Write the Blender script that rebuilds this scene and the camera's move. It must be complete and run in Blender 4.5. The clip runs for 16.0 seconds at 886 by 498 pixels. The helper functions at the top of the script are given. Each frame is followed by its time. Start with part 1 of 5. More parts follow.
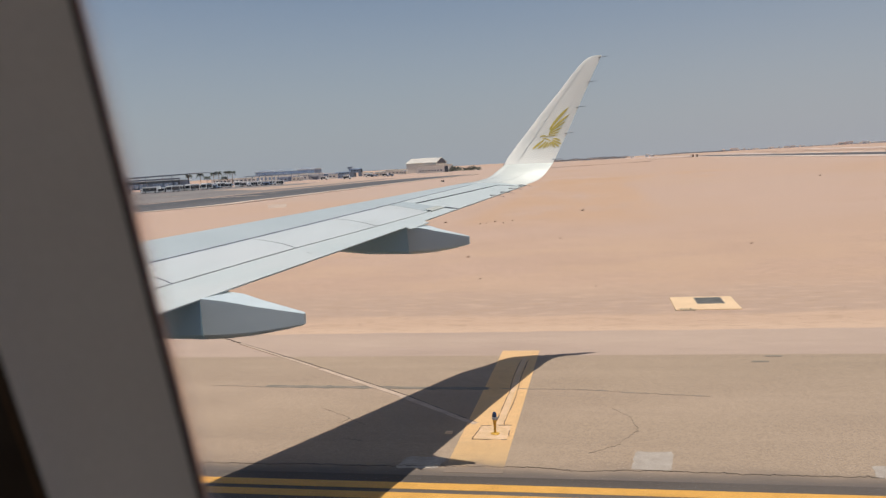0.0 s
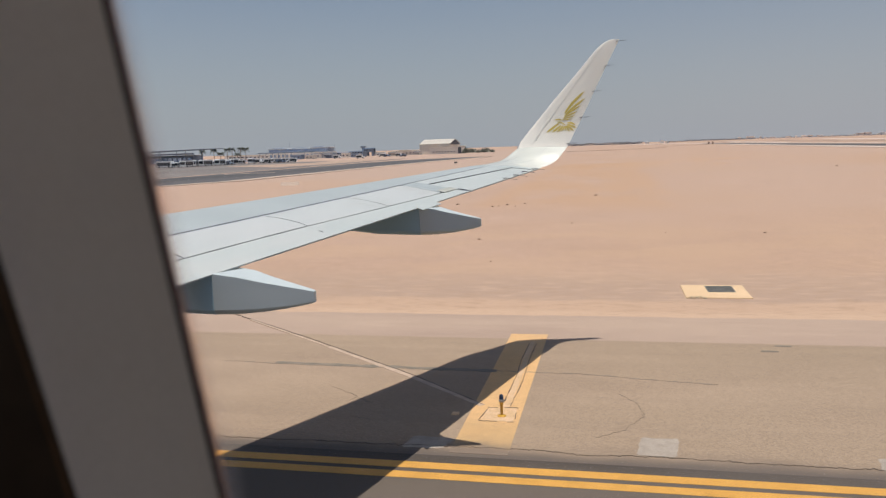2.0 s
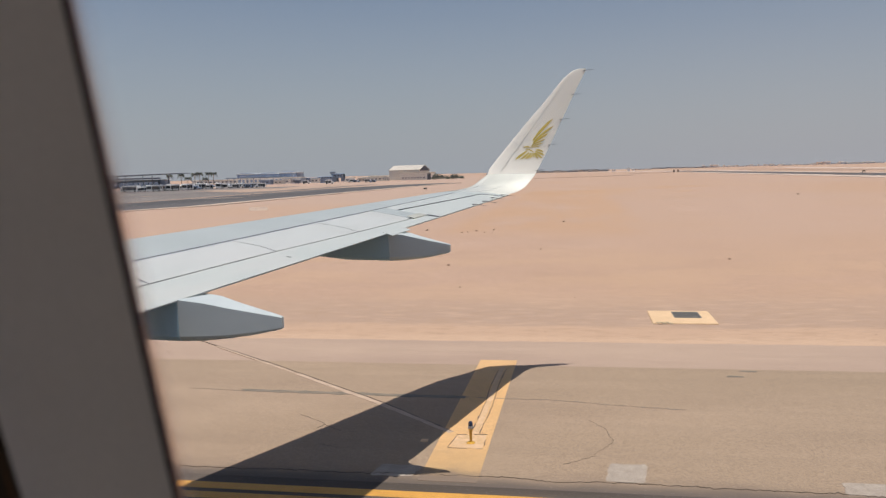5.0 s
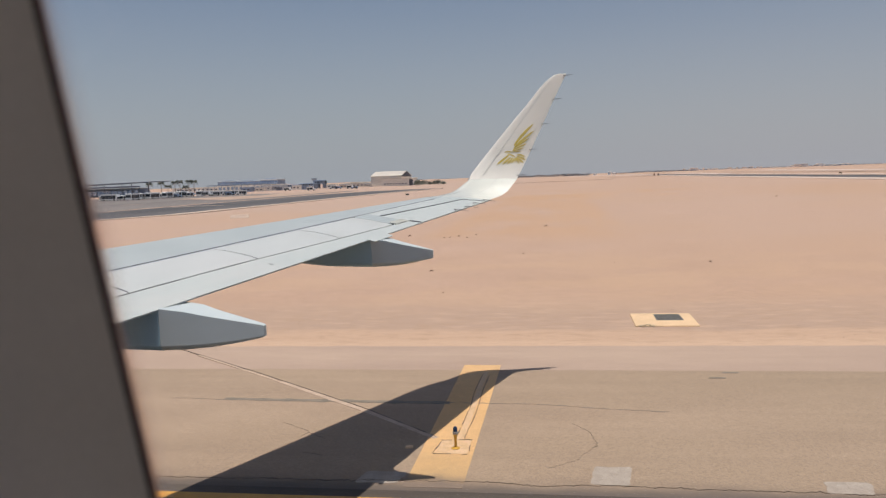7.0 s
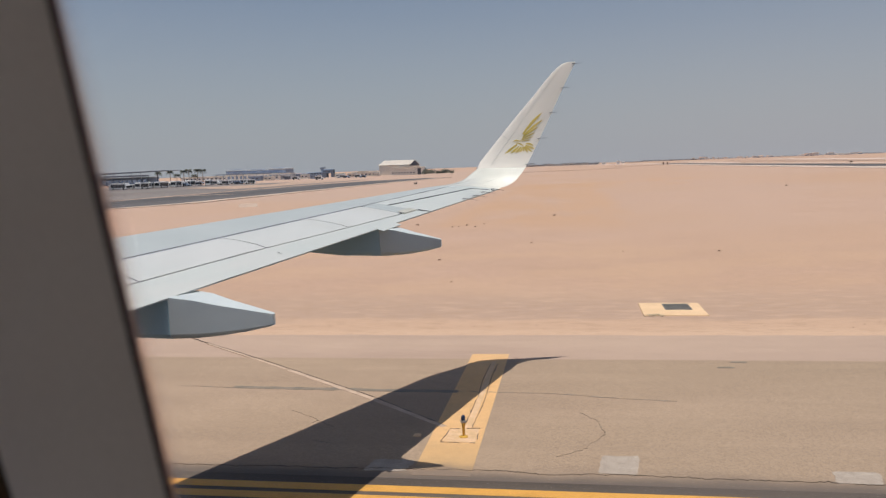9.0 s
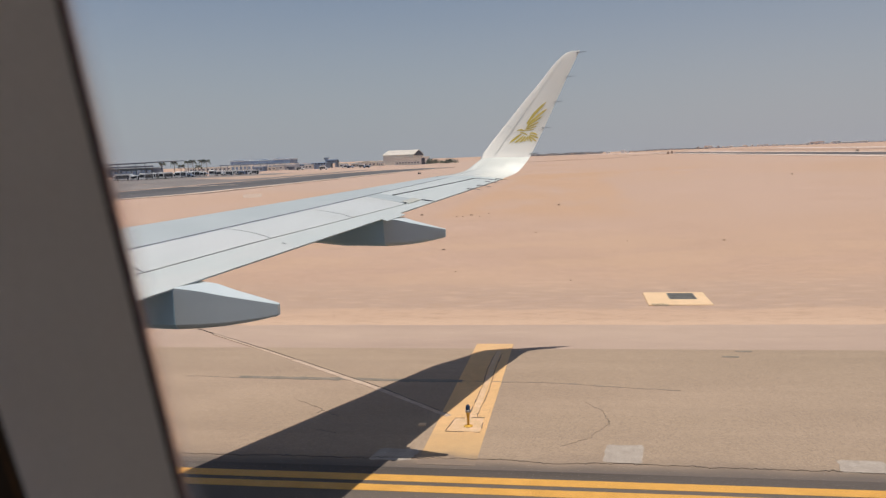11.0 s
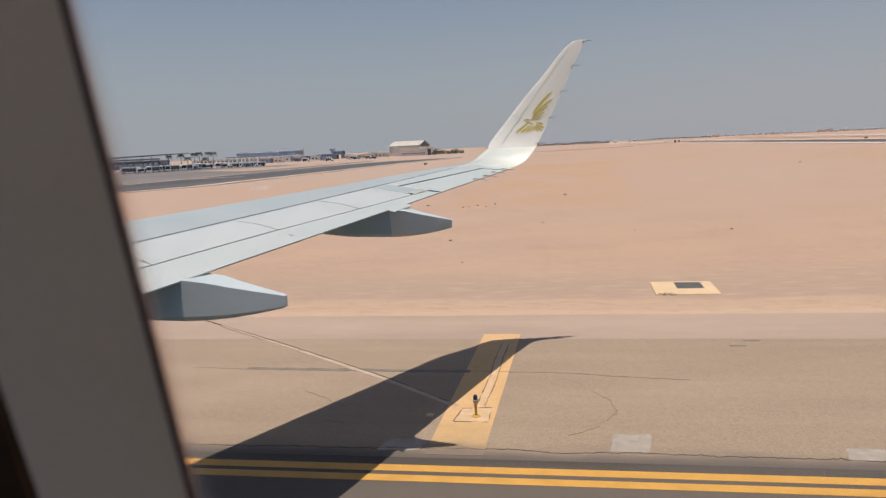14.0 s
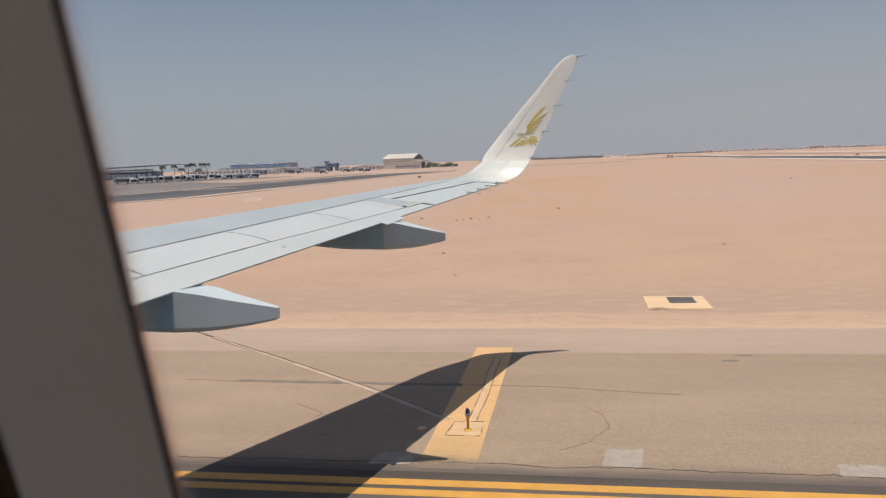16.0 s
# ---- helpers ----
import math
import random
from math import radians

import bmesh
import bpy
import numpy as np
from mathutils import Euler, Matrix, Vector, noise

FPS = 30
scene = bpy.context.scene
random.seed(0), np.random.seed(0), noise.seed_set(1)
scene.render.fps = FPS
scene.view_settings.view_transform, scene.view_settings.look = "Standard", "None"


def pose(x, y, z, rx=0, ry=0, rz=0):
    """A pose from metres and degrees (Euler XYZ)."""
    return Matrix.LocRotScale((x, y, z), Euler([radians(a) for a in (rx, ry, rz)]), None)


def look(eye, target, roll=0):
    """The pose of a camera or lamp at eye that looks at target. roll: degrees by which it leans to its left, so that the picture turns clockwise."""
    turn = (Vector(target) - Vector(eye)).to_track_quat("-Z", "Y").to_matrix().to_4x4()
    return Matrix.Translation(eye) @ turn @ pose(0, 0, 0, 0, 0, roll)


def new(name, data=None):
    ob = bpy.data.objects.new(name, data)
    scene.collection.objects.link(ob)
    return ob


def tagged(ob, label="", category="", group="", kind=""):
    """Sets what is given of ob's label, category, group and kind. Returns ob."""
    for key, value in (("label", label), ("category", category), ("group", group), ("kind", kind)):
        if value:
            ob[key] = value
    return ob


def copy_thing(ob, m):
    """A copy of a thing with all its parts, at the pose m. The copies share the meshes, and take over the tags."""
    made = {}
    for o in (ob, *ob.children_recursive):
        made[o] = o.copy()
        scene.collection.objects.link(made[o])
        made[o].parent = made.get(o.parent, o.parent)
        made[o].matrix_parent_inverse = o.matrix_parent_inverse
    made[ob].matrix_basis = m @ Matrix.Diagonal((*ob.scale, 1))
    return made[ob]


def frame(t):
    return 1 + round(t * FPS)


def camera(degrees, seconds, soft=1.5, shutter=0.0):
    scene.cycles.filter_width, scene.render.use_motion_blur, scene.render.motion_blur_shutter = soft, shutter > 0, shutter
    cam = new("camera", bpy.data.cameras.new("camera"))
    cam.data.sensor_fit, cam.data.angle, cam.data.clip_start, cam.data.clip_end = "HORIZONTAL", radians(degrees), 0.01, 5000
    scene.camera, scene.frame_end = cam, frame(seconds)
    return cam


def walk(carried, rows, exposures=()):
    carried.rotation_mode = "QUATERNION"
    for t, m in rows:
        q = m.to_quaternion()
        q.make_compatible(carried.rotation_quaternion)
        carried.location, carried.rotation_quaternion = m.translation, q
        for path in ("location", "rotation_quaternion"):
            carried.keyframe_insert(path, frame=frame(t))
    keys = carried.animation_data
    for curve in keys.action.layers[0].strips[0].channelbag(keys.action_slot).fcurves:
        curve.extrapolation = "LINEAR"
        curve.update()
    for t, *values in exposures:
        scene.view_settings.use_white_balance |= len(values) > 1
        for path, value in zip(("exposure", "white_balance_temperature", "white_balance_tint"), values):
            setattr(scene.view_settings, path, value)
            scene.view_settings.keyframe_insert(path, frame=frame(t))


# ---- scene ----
cam = camera(60.0, 16.0, soft=1.3)
EYE = 4.4
cam.data.dof.use_dof = True
cam.data.dof.focus_distance = 14.0
cam.data.dof.aperture_fstop = 10.5
walk(cam, [
    (0.0, pose(0.0009, 0.0004, EYE + 0.0009, 83.83, 3.20, 11.34)),
    (0.5, pose(0.0017, 0.0002, EYE + 0.0007, 83.91, 2.83, 11.23)),
    (1.0, pose(0.0018, 0.0000, EYE + 0.0001, 83.73, 2.48, 10.75)),
    (1.5, pose(-0.0004, -0.0002, EYE - 0.0004, 82.80, 2.10, 11.96)),
    (2.0, pose(-0.0012, -0.0001, EYE + 0.0000, 82.50, 1.86, 12.33)),
    (2.5, pose(-0.0022, 0.0007, EYE + 0.0012, 83.12, 0.92, 10.27)),
    (3.0, pose(-0.0006, 0.0004, EYE + 0.0006, 83.97, 1.04, 9.24)),
    (3.5, pose(-0.0009, 0.0002, EYE + 0.0006, 84.56, 1.46, 9.94)),
    (4.0, pose(-0.0005, -0.0001, EYE + 0.0000, 84.54, 1.45, 10.11)),
    (6.5, pose(-0.0005, -0.0003, EYE - 0.0001, 84.13, 1.78, 9.46)),
    (7.0, pose(0.0009, -0.0002, EYE - 0.0005, 84.73, 2.01, 8.72)),
    (7.5, pose(-0.0007, -0.0001, EYE - 0.0002, 84.22, 2.05, 9.20)),
    (8.0, pose(-0.0004, -0.0003, EYE - 0.0005, 83.92, 2.10, 9.46)),
    (8.5, pose(-0.0003, -0.0001, EYE - 0.0002, 83.98, 2.01, 9.33)),
    (11.0, pose(-0.0015, 0.0001, EYE - 0.0001, 83.20, 2.19, 9.63)),
    (11.5, pose(-0.0012, 0.0000, EYE - 0.0005, 83.03, 2.32, 9.85)),
    (12.0, pose(-0.0008, 0.0, EYE - 0.0002, 83.16, 2.21, 9.76)),
    (12.5, pose(-0.0010, -0.0001, EYE - 0.0000, 83.04, 2.22, 9.80)),
    (13.0, pose(-0.0002, -0.0003, EYE - 0.0003, 83.05, 2.33, 9.75)),
    (13.5, pose(-0.0005, 0.0000, EYE + 0.0003, 82.89, 2.47, 9.99)),
    (14.0, pose(-0.0005, 0.0, EYE + 0.0003, 82.52, 2.62, 10.08)),
    (14.5, pose(-0.0012, -0.0002, EYE - 0.0000, 82.44, 2.58, 10.19)),
    (15.0, pose(-0.0013, 0.0000, EYE - 0.0001, 82.52, 2.62, 10.24)),
    (15.5, pose(-0.0007, -0.0001, EYE - 0.0002, 82.71, 2.44, 10.67)),
    (16.0, pose(-0.0002, -0.0001, EYE - 0.0001, 83.47, 2.14, 9.63)),
], exposures=[(0.0, 0.04, 6490, 10), (3.0, 0.03, 6550, 11), (6.5, 0.015, 6610, 12), (16.0, 0.01, 6610, 12)])

# ---- light ----
SUN = Vector((0.047, -0.119, 1.0)).normalized()
world = bpy.data.worlds.new("sky")
scene.world = world
world.use_nodes = True
wn = world.node_tree.nodes
sky = wn.new("ShaderNodeTexSky")
sky.sky_type = "NISHITA"
sky.sun_disc = False
sky.sun_elevation = math.asin(SUN.z)
sky.sun_rotation = radians(163)
sky.altitude = 20
sky.air_density = 1.0
sky.dust_density = 1.0
sky.ozone_density = 3.0
# desert haze: the sky pales to grey towards the horizon
wc, ws, wr, wm = wn.new("ShaderNodeTexCoord"), wn.new("ShaderNodeSeparateXYZ"), wn.new("ShaderNodeMapRange"), wn.new("ShaderNodeMix")
wr.interpolation_type = "SMOOTHSTEP"
wr.inputs["From Min"].default_value, wr.inputs["From Max"].default_value = -0.06, 0.38
wr.inputs["To Min"].default_value, wr.inputs["To Max"].default_value = 0.0, 1.0
wm.data_type = "RGBA"
wl = world.node_tree.links.new
# the dust is thicker, and the haze warmer, towards the open desert
wd, wz = wn.new("ShaderNodeMapRange"), wn.new("ShaderNodeMix")
wd.interpolation_type = "SMOOTHSTEP"
wd.inputs["From Min"].default_value, wd.inputs["From Max"].default_value = -0.30, 0.30
wz.data_type = "RGBA"
wz.inputs[6].default_value = (4.60, 5.05, 5.58, 1)
wz.inputs[7].default_value = (5.02, 5.22, 5.68, 1)
wl(wc.outputs["Generated"], ws.inputs[0])
wl(ws.outputs[2], wr.inputs["Value"])
wl(ws.outputs[0], wd.inputs["Value"])
wl(wd.outputs[0], wz.inputs["Factor"])
wl(wz.outputs[2], wm.inputs[6])
wl(wr.outputs[0], wm.inputs["Factor"])
wl(sky.outputs[0], wm.inputs[7])
wl(wm.outputs[2], wn["Background"].inputs[0])
wn["Background"].inputs[1].default_value = 0.075
sun = new("sun", bpy.data.lights.new("sun", "SUN"))
sun.data.energy = 3.7
sun.data.angle = radians(0.53)
sun.data.color = (1.0, 0.97, 0.92)
sun.matrix_world = look((0, 0, 60), Vector((0, 0, 60)) - SUN)


# ---- materials ----
def material(name, c1, c2, scale=4.0, rough=0.6, bump=0.1, metal=0.0, stretch=(1, 1, 1), fine=60.0, fine_mix=0.25, contrast=(0.35, 0.65), c3=None, spec=0.4, grain=None, speck=0.0):
    """Two noises on object coordinates mix the colours; the finer one also gives relief."""
    m = bpy.data.materials.new(name)
    m.use_nodes = True
    nt = m.node_tree
    n, link = nt.nodes, nt.links.new
    bsdf = n["Principled BSDF"]
    tc = n.new("ShaderNodeTexCoord")
    mp = n.new("ShaderNodeMapping")
    mp.inputs["Scale"].default_value = stretch
    link(tc.outputs["Object"], mp.inputs["Vector"])
    big = n.new("ShaderNodeTexNoise")
    big.inputs["Scale"].default_value = scale
    big.inputs["Detail"].default_value = 6
    link(mp.outputs[0], big.inputs["Vector"])
    ramp = n.new("ShaderNodeValToRGB")
    ramp.color_ramp.elements[0].position, ramp.color_ramp.elements[1].position = contrast
    ramp.color_ramp.elements[0].color = (*c1, 1)
    ramp.color_ramp.elements[1].color = (*c2, 1)
    link(big.outputs[0], ramp.inputs[0])
    small = n.new("ShaderNodeTexNoise")
    small.inputs["Scale"].default_value = fine
    small.inputs["Detail"].default_value = 4
    link(tc.outputs["Object"], small.inputs["Vector"])
    shade = n.new("ShaderNodeMapRange")
    shade.inputs["From Min"].default_value, shade.inputs["From Max"].default_value = 0.3, 0.7
    shade.inputs["To Min"].default_value, shade.inputs["To Max"].default_value = 1 - fine_mix, 1 + fine_mix
    link(small.outputs[0], shade.inputs["Value"])
    mul = n.new("ShaderNodeVectorMath")
    mul.operation = "MULTIPLY"
    link(ramp.outputs[0], mul.inputs[0])
    link(shade.outputs[0], mul.inputs[1])
    colour = mul.outputs[0]
    if c3:
        wide = n.new("ShaderNodeTexNoise")
        wide.inputs["Scale"].default_value = scale * 0.13
        wide.inputs["Detail"].default_value = 4
        link(mp.outputs[0], wide.inputs["Vector"])
        r2 = n.new("ShaderNodeMapRange")
        r2.inputs["From Min"].default_value, r2.inputs["From Max"].default_value = 0.42, 0.66
        link(wide.outputs[0], r2.inputs["Value"])
        mix = n.new("ShaderNodeMix")
        mix.data_type = "RGBA"
        link(r2.outputs[0], mix.inputs["Factor"])
        link(colour, mix.inputs[6])
        mix.inputs[7].default_value = (*c3, 1)
        colour = mix.outputs[2]
    if grain:
        gn = n.new("ShaderNodeTexNoise")
        gn.inputs["Scale"].default_value, gn.inputs["Detail"].default_value = grain[0], 5
        gm = n.new("ShaderNodeMapping")
        gm.inputs["Scale"].default_value = grain[2]
        link(tc.outputs["Object"], gm.inputs["Vector"])
        link(gm.outputs[0], gn.inputs["Vector"])
        gr = n.new("ShaderNodeMapRange")
        gr.inputs["From Min"].default_value, gr.inputs["From Max"].default_value = 0.3, 0.7
        gr.inputs["To Min"].default_value, gr.inputs["To Max"].default_value = 1 - grain[1], 1 + grain[1]
        link(gn.outputs[0], gr.inputs["Value"])
        gx_ = n.new("ShaderNodeVectorMath")
        gx_.operation = "MULTIPLY"
        link(colour, gx_.inputs[0])
        link(gr.outputs[0], gx_.inputs[1])
        colour = gx_.outputs[0]
    if speck:
        vo = n.new("ShaderNodeTexVoronoi")
        vo.inputs["Scale"].default_value = speck
        link(tc.outputs["Object"], vo.inputs["Vector"])
        vr = n.new("ShaderNodeMapRange")
        vr.inputs["From Min"].default_value, vr.inputs["From Max"].default_value = 0.0, 1.0
        vr.inputs["To Min"].default_value, vr.inputs["To Max"].default_value = 0.83, 1.17
        link(vo.outputs["Color"], vr.inputs["Value"])
        vx = n.new("ShaderNodeVectorMath")
        vx.operation = "MULTIPLY"
        link(colour, vx.inputs[0])
        link(vr.outputs[0], vx.inputs[1])
        colour = vx.outputs[0]
    link(colour, bsdf.inputs["Base Color"])
    bsdf.inputs["Roughness"].default_value = rough
    bsdf.inputs["Metallic"].default_value = metal
    bsdf.inputs["Specular IOR Level"].default_value = spec
    if bump:
        bp = n.new("ShaderNodeBump")
        bp.inputs["Strength"].default_value = bump
        bp.inputs["Distance"].default_value = 0.01
        link(small.outputs[0], bp.inputs["Height"])
        link(bp.outputs[0], bsdf.inputs["Normal"])
    return m


SAND = material("desert_sand", (0.452, 0.300, 0.213), (0.500, 0.337, 0.244), 0.22, 0.95, 0.35, stretch=(1, 0.8, 1), fine=14.0, fine_mix=0.10, c3=(0.475, 0.308, 0.202), grain=(2.6, 0.05, (1, 0.8, 1)), contrast=(0.30, 0.70), spec=0.1, speck=24.0)
ASPHALT = material("taxiway_asphalt", (0.088, 0.073, 0.061), (0.115, 0.096, 0.081), 0.8, 0.9, 0.5, fine=120, fine_mix=0.25, stretch=(0.3, 1, 1), spec=0.05, speck=75.0)
SHOULDER = material("dusty_shoulder_asphalt", (0.36, 0.262, 0.184), (0.415, 0.303, 0.212), 0.6, 0.92, 0.6, fine=60, fine_mix=0.2, stretch=(0.4, 1, 1), c3=(0.333, 0.246, 0.166), spec=0.08, grain=(1.3, 0.03, (0.06, 1, 1)), speck=36.0)
SANDY_EDGE = material("sand_blown_pavement", (0.415, 0.30, 0.228), (0.465, 0.34, 0.253), 0.5, 0.95, 0.3, fine=25, fine_mix=0.06, stretch=(0.2, 1, 1), spec=0.1, grain=(3.0, 0.04, (0.25, 1, 1)))
APRON = material("apron_asphalt", (0.17, 0.148, 0.133), (0.23, 0.2, 0.177), 0.03, 0.9, 0.0, fine=0.6, fine_mix=0.12, stretch=(1, 0.3, 1))
RUNWAY = material("runway_asphalt", (0.085, 0.08, 0.078), (0.13, 0.12, 0.112), 0.05, 0.9, 0.0, fine=0.8, fine_mix=0.15, stretch=(1, 0.2, 1))
YELLOW = material("yellow_line_paint", (0.61, 0.31, 0.058), (0.69, 0.355, 0.072), 3.0, 0.7, 0.2, fine=50, fine_mix=0.12)
STRIPE = material("sun_bleached_yellow_paint", (0.65, 0.385, 0.165), (0.73, 0.435, 0.19), 1.6, 0.8, 0.3, fine=40, fine_mix=0.14, c3=(0.66, 0.41, 0.20), grain=(6.0, 0.06, (1, 1, 1)), speck=75.0)
PALE_YELLOW = material("pale_yellow_concrete", (0.7, 0.48, 0.275), (0.77, 0.535, 0.315), 2.0, 0.85, 0.2, fine=20, fine_mix=0.06)
CRACK = material("crack_filler", (0.11, 0.081, 0.06), (0.165, 0.123, 0.092), 6, 0.95, 0.0)
TRENCH = material("sand_filled_trench", (0.45, 0.33, 0.24), (0.54, 0.40, 0.29), 4, 0.95, 0.2)
CEMENT = material("pale_cement_patch", (0.35, 0.29, 0.232), (0.42, 0.35, 0.28), 6, 0.9, 0.2, fine=40, fine_mix=0.15)
TRACK = material("wheel_worn_sand", (0.35, 0.25, 0.185), (0.42, 0.30, 0.22), 0.1, 0.95, 0.0)
PINK_CONCRETE = material("pinkish_concrete", (0.505, 0.385, 0.3), (0.555, 0.43, 0.335), 1.0, 0.9, 0.0)
STAIN = material("tyre_rubber_stain", (0.235, 0.187, 0.140), (0.285, 0.222, 0.166), 6, 0.9, 0.0)
OIL = material("old_oil_stain", (0.185, 0.158, 0.12), (0.25, 0.205, 0.155), 3, 0.9, 0.0, fine=40, fine_mix=0.15)
WORN_STRIPE = material("worn_pale_stripe_paint", (0.63, 0.41, 0.22), (0.70, 0.47, 0.28), 5.0, 0.85, 0.3, fine=60, fine_mix=0.12, contrast=(0.42, 0.58), speck=75.0)
GRATE = material("dark_steel_grate", (0.14, 0.135, 0.115), (0.19, 0.18, 0.155), 8, 0.7, 0.1)
WING_GREY = material("grey_wing_paint", (0.372, 0.408, 0.405), (0.402, 0.438, 0.433), 1.4, 0.7, 0.0, fine=30, fine_mix=0.03, stretch=(0.4, 1, 1), spec=0.15)
SPOILER = material("light_grey_panel_paint", (0.470, 0.508, 0.478), (0.510, 0.545, 0.508), 1.3, 0.42, 0.0, fine=20, fine_mix=0.035, stretch=(0.5, 1, 1), c3=(0.57, 0.575, 0.545), grain=(2.2, 0.03, (2.5, 0.4, 1)))
FLAP = material("pale_flap_paint", (0.500, 0.530, 0.497), (0.535, 0.560, 0.522), 1.6, 0.42, 0.0, fine=24, fine_mix=0.03, stretch=(1, 0.5, 1))
WHITE = material("white_sharklet_paint", (0.87, 0.822, 0.722), (0.9, 0.85, 0.75), 1.5, 0.28, 0.0, fine=20, fine_mix=0.02)
BLEND = material("pale_wingtip_paint", (0.62, 0.625, 0.555), (0.68, 0.68, 0.60), 2.5, 0.24, 0.25, fine=4, fine_mix=0.03, c3=(0.68, 0.68, 0.60))
LAVENDER = material("pale_lavender_edge_paint", (0.44, 0.46, 0.50), (0.5, 0.515, 0.55), 2.0, 0.5, 0.0)
FAIR = material("grey_fairing_paint", (0.53, 0.58, 0.572), (0.565, 0.613, 0.602), 2.0, 0.5, 0.0, fine=20, fine_mix=0.03, grain=(3.0, 0.03, (0.4, 1, 2)))
# darker and bluer than FAIR: the front body's shade is put into the colour
FAIR_BODY = material("shaded_fairing_front", (0.325, 0.475, 0.555), (0.36, 0.51, 0.585), 2.0, 0.5, 0.0, fine=20, fine_mix=0.03)
JOINT = material("dark_joint_sealant", (0.06, 0.064, 0.068), (0.09, 0.094, 0.098), 5, 0.7, 0.0)
LINE_GREY = material("grey_joint_line", (0.2, 0.2, 0.2), (0.26, 0.26, 0.25), 5, 0.7, 0.0)
BEIGE_SEAL = material("worn_beige_seal", (0.40, 0.40, 0.345), (0.46, 0.455, 0.395), 6, 0.7, 0.0)
SEAL_GREY = material("worn_grey_seal", (0.38, 0.385, 0.375), (0.45, 0.455, 0.44), 6, 0.7, 0.0)
GOLD = material("gold_paint", (0.62, 0.475, 0.10), (0.72, 0.555, 0.14), 3, 0.4, 0.0)
BLACK = material("black_marking", (0.03, 0.03, 0.03), (0.05, 0.05, 0.05), 5, 0.6, 0.0)
TRIMPANEL = material("beige_cabin_plastic", (0.62, 0.58, 0.555), (0.66, 0.62, 0.595), 8, 0.55, 0.06, fine=500, fine_mix=0.03)
BROWN = material("dark_brown_trim", (0.026, 0.016, 0.010), (0.036, 0.022, 0.014), 8, 0.6, 0.0)
# amber light on the trim's edge, put into the colour of an added band
AMBER = material("amber_lit_edge", (0.085, 0.043, 0.02), (0.11, 0.055, 0.025), 8, 0.5, 0.0)
RUBBER = material("black_window_rubber", (0.036, 0.035, 0.037), (0.05, 0.048, 0.05), 8, 0.7, 0.0)
SKIN = material("white_fuselage_paint", (0.7, 0.7, 0.69), (0.75, 0.75, 0.73), 3, 0.3, 0.0)
CABIN = material("cabin_lining", (0.66, 0.63, 0.58), (0.72, 0.69, 0.64), 3, 0.6, 0.0)
CARPET = material("dark_cabin_carpet", (0.06, 0.06, 0.08), (0.09, 0.09, 0.11), 6, 0.9, 0.0)
TAN_WALL = material("tan_plaster_wall", (0.72, 0.675, 0.60), (0.78, 0.735, 0.65), 0.2, 0.9, 0.0, fine=2, fine_mix=0.08)
PALE_WALL = material("pale_cream_plaster", (0.77, 0.74, 0.68), (0.82, 0.785, 0.72), 0.15, 0.8, 0.0, fine=1.5, fine_mix=0.06)
CREAM = material("cream_sheet_roof", (0.55, 0.495, 0.42), (0.62, 0.56, 0.475), 0.15, 0.7, 0.0, fine=1.5, fine_mix=0.06)
DARK_OPEN = material("dark_door_opening", (0.09, 0.095, 0.11), (0.13, 0.135, 0.15), 0.3, 0.8, 0.0)
GREYBLUE = material("grey_blue_cladding", (0.23, 0.305, 0.42), (0.30, 0.375, 0.49), 0.2, 0.6, 0.0, fine=1, fine_mix=0.1)
BLUEGLASS = material("blue_tinted_glazing", (0.28, 0.40, 0.60), (0.44, 0.56, 0.74), 0.3, 0.22, 0.0, metal=0.75)
PALE_METAL = material("pale_metal_roof", (0.42, 0.44, 0.47), (0.5, 0.52, 0.545), 0.2, 0.5, 0.0)
DARK_METAL = material("dark_metal_roof", (0.13, 0.16, 0.205), (0.18, 0.21, 0.26), 0.2, 0.6, 0.0)
CARWHITE = material("white_vehicle_paint", (0.68, 0.68, 0.67), (0.76, 0.76, 0.74), 1, 0.35, 0.0)
CARGLASS = material("dark_vehicle_glass", (0.03, 0.035, 0.04), (0.05, 0.055, 0.06), 1, 0.15, 0.0)
TYRE = material("tyre_rubber", (0.025, 0.025, 0.025), (0.04, 0.04, 0.04), 5, 0.85, 0.0)
BARK = material("palm_bark", (0.16, 0.12, 0.08), (0.24, 0.18, 0.12), 3, 0.95, 0.2)
LEAF = material("dusty_green_leaf", (0.085, 0.098, 0.075), (0.125, 0.138, 0.10), 2, 0.7, 0.0)
# foliage green greyed by distance haze, put into the base colour
FAR_LEAF = material("haze_grey_foliage", (0.17, 0.185, 0.15), (0.25, 0.262, 0.21), 0.02, 0.9, 0.0)
TOWN_WALL = material("pinkish_plaster_wall", (0.84, 0.72, 0.64), (0.9, 0.78, 0.7), 0.2, 0.9, 0.0, fine=2, fine_mix=0.08)
BRIGHT_WALL = material("whitewashed_wall", (0.86, 0.85, 0.83), (0.92, 0.91, 0.89), 0.2, 0.85, 0.0, fine=2, fine_mix=0.05)
SALT = material("pale_salty_sand", (0.56, 0.435, 0.35), (0.63, 0.50, 0.41), 0.05, 0.95, 0.0, fine=0.4, fine_mix=0.1)
# tree belt colour with the horizon haze mixed in
BELT_LEAF = material("hazed_mauve_far_trees", (0.17, 0.166, 0.178), (0.22, 0.215, 0.226), 0.05, 0.9, 0.0)
ROCK = material("desert_stone", (0.19, 0.118, 0.08), (0.33, 0.215, 0.145), 5, 0.9, 0.3)
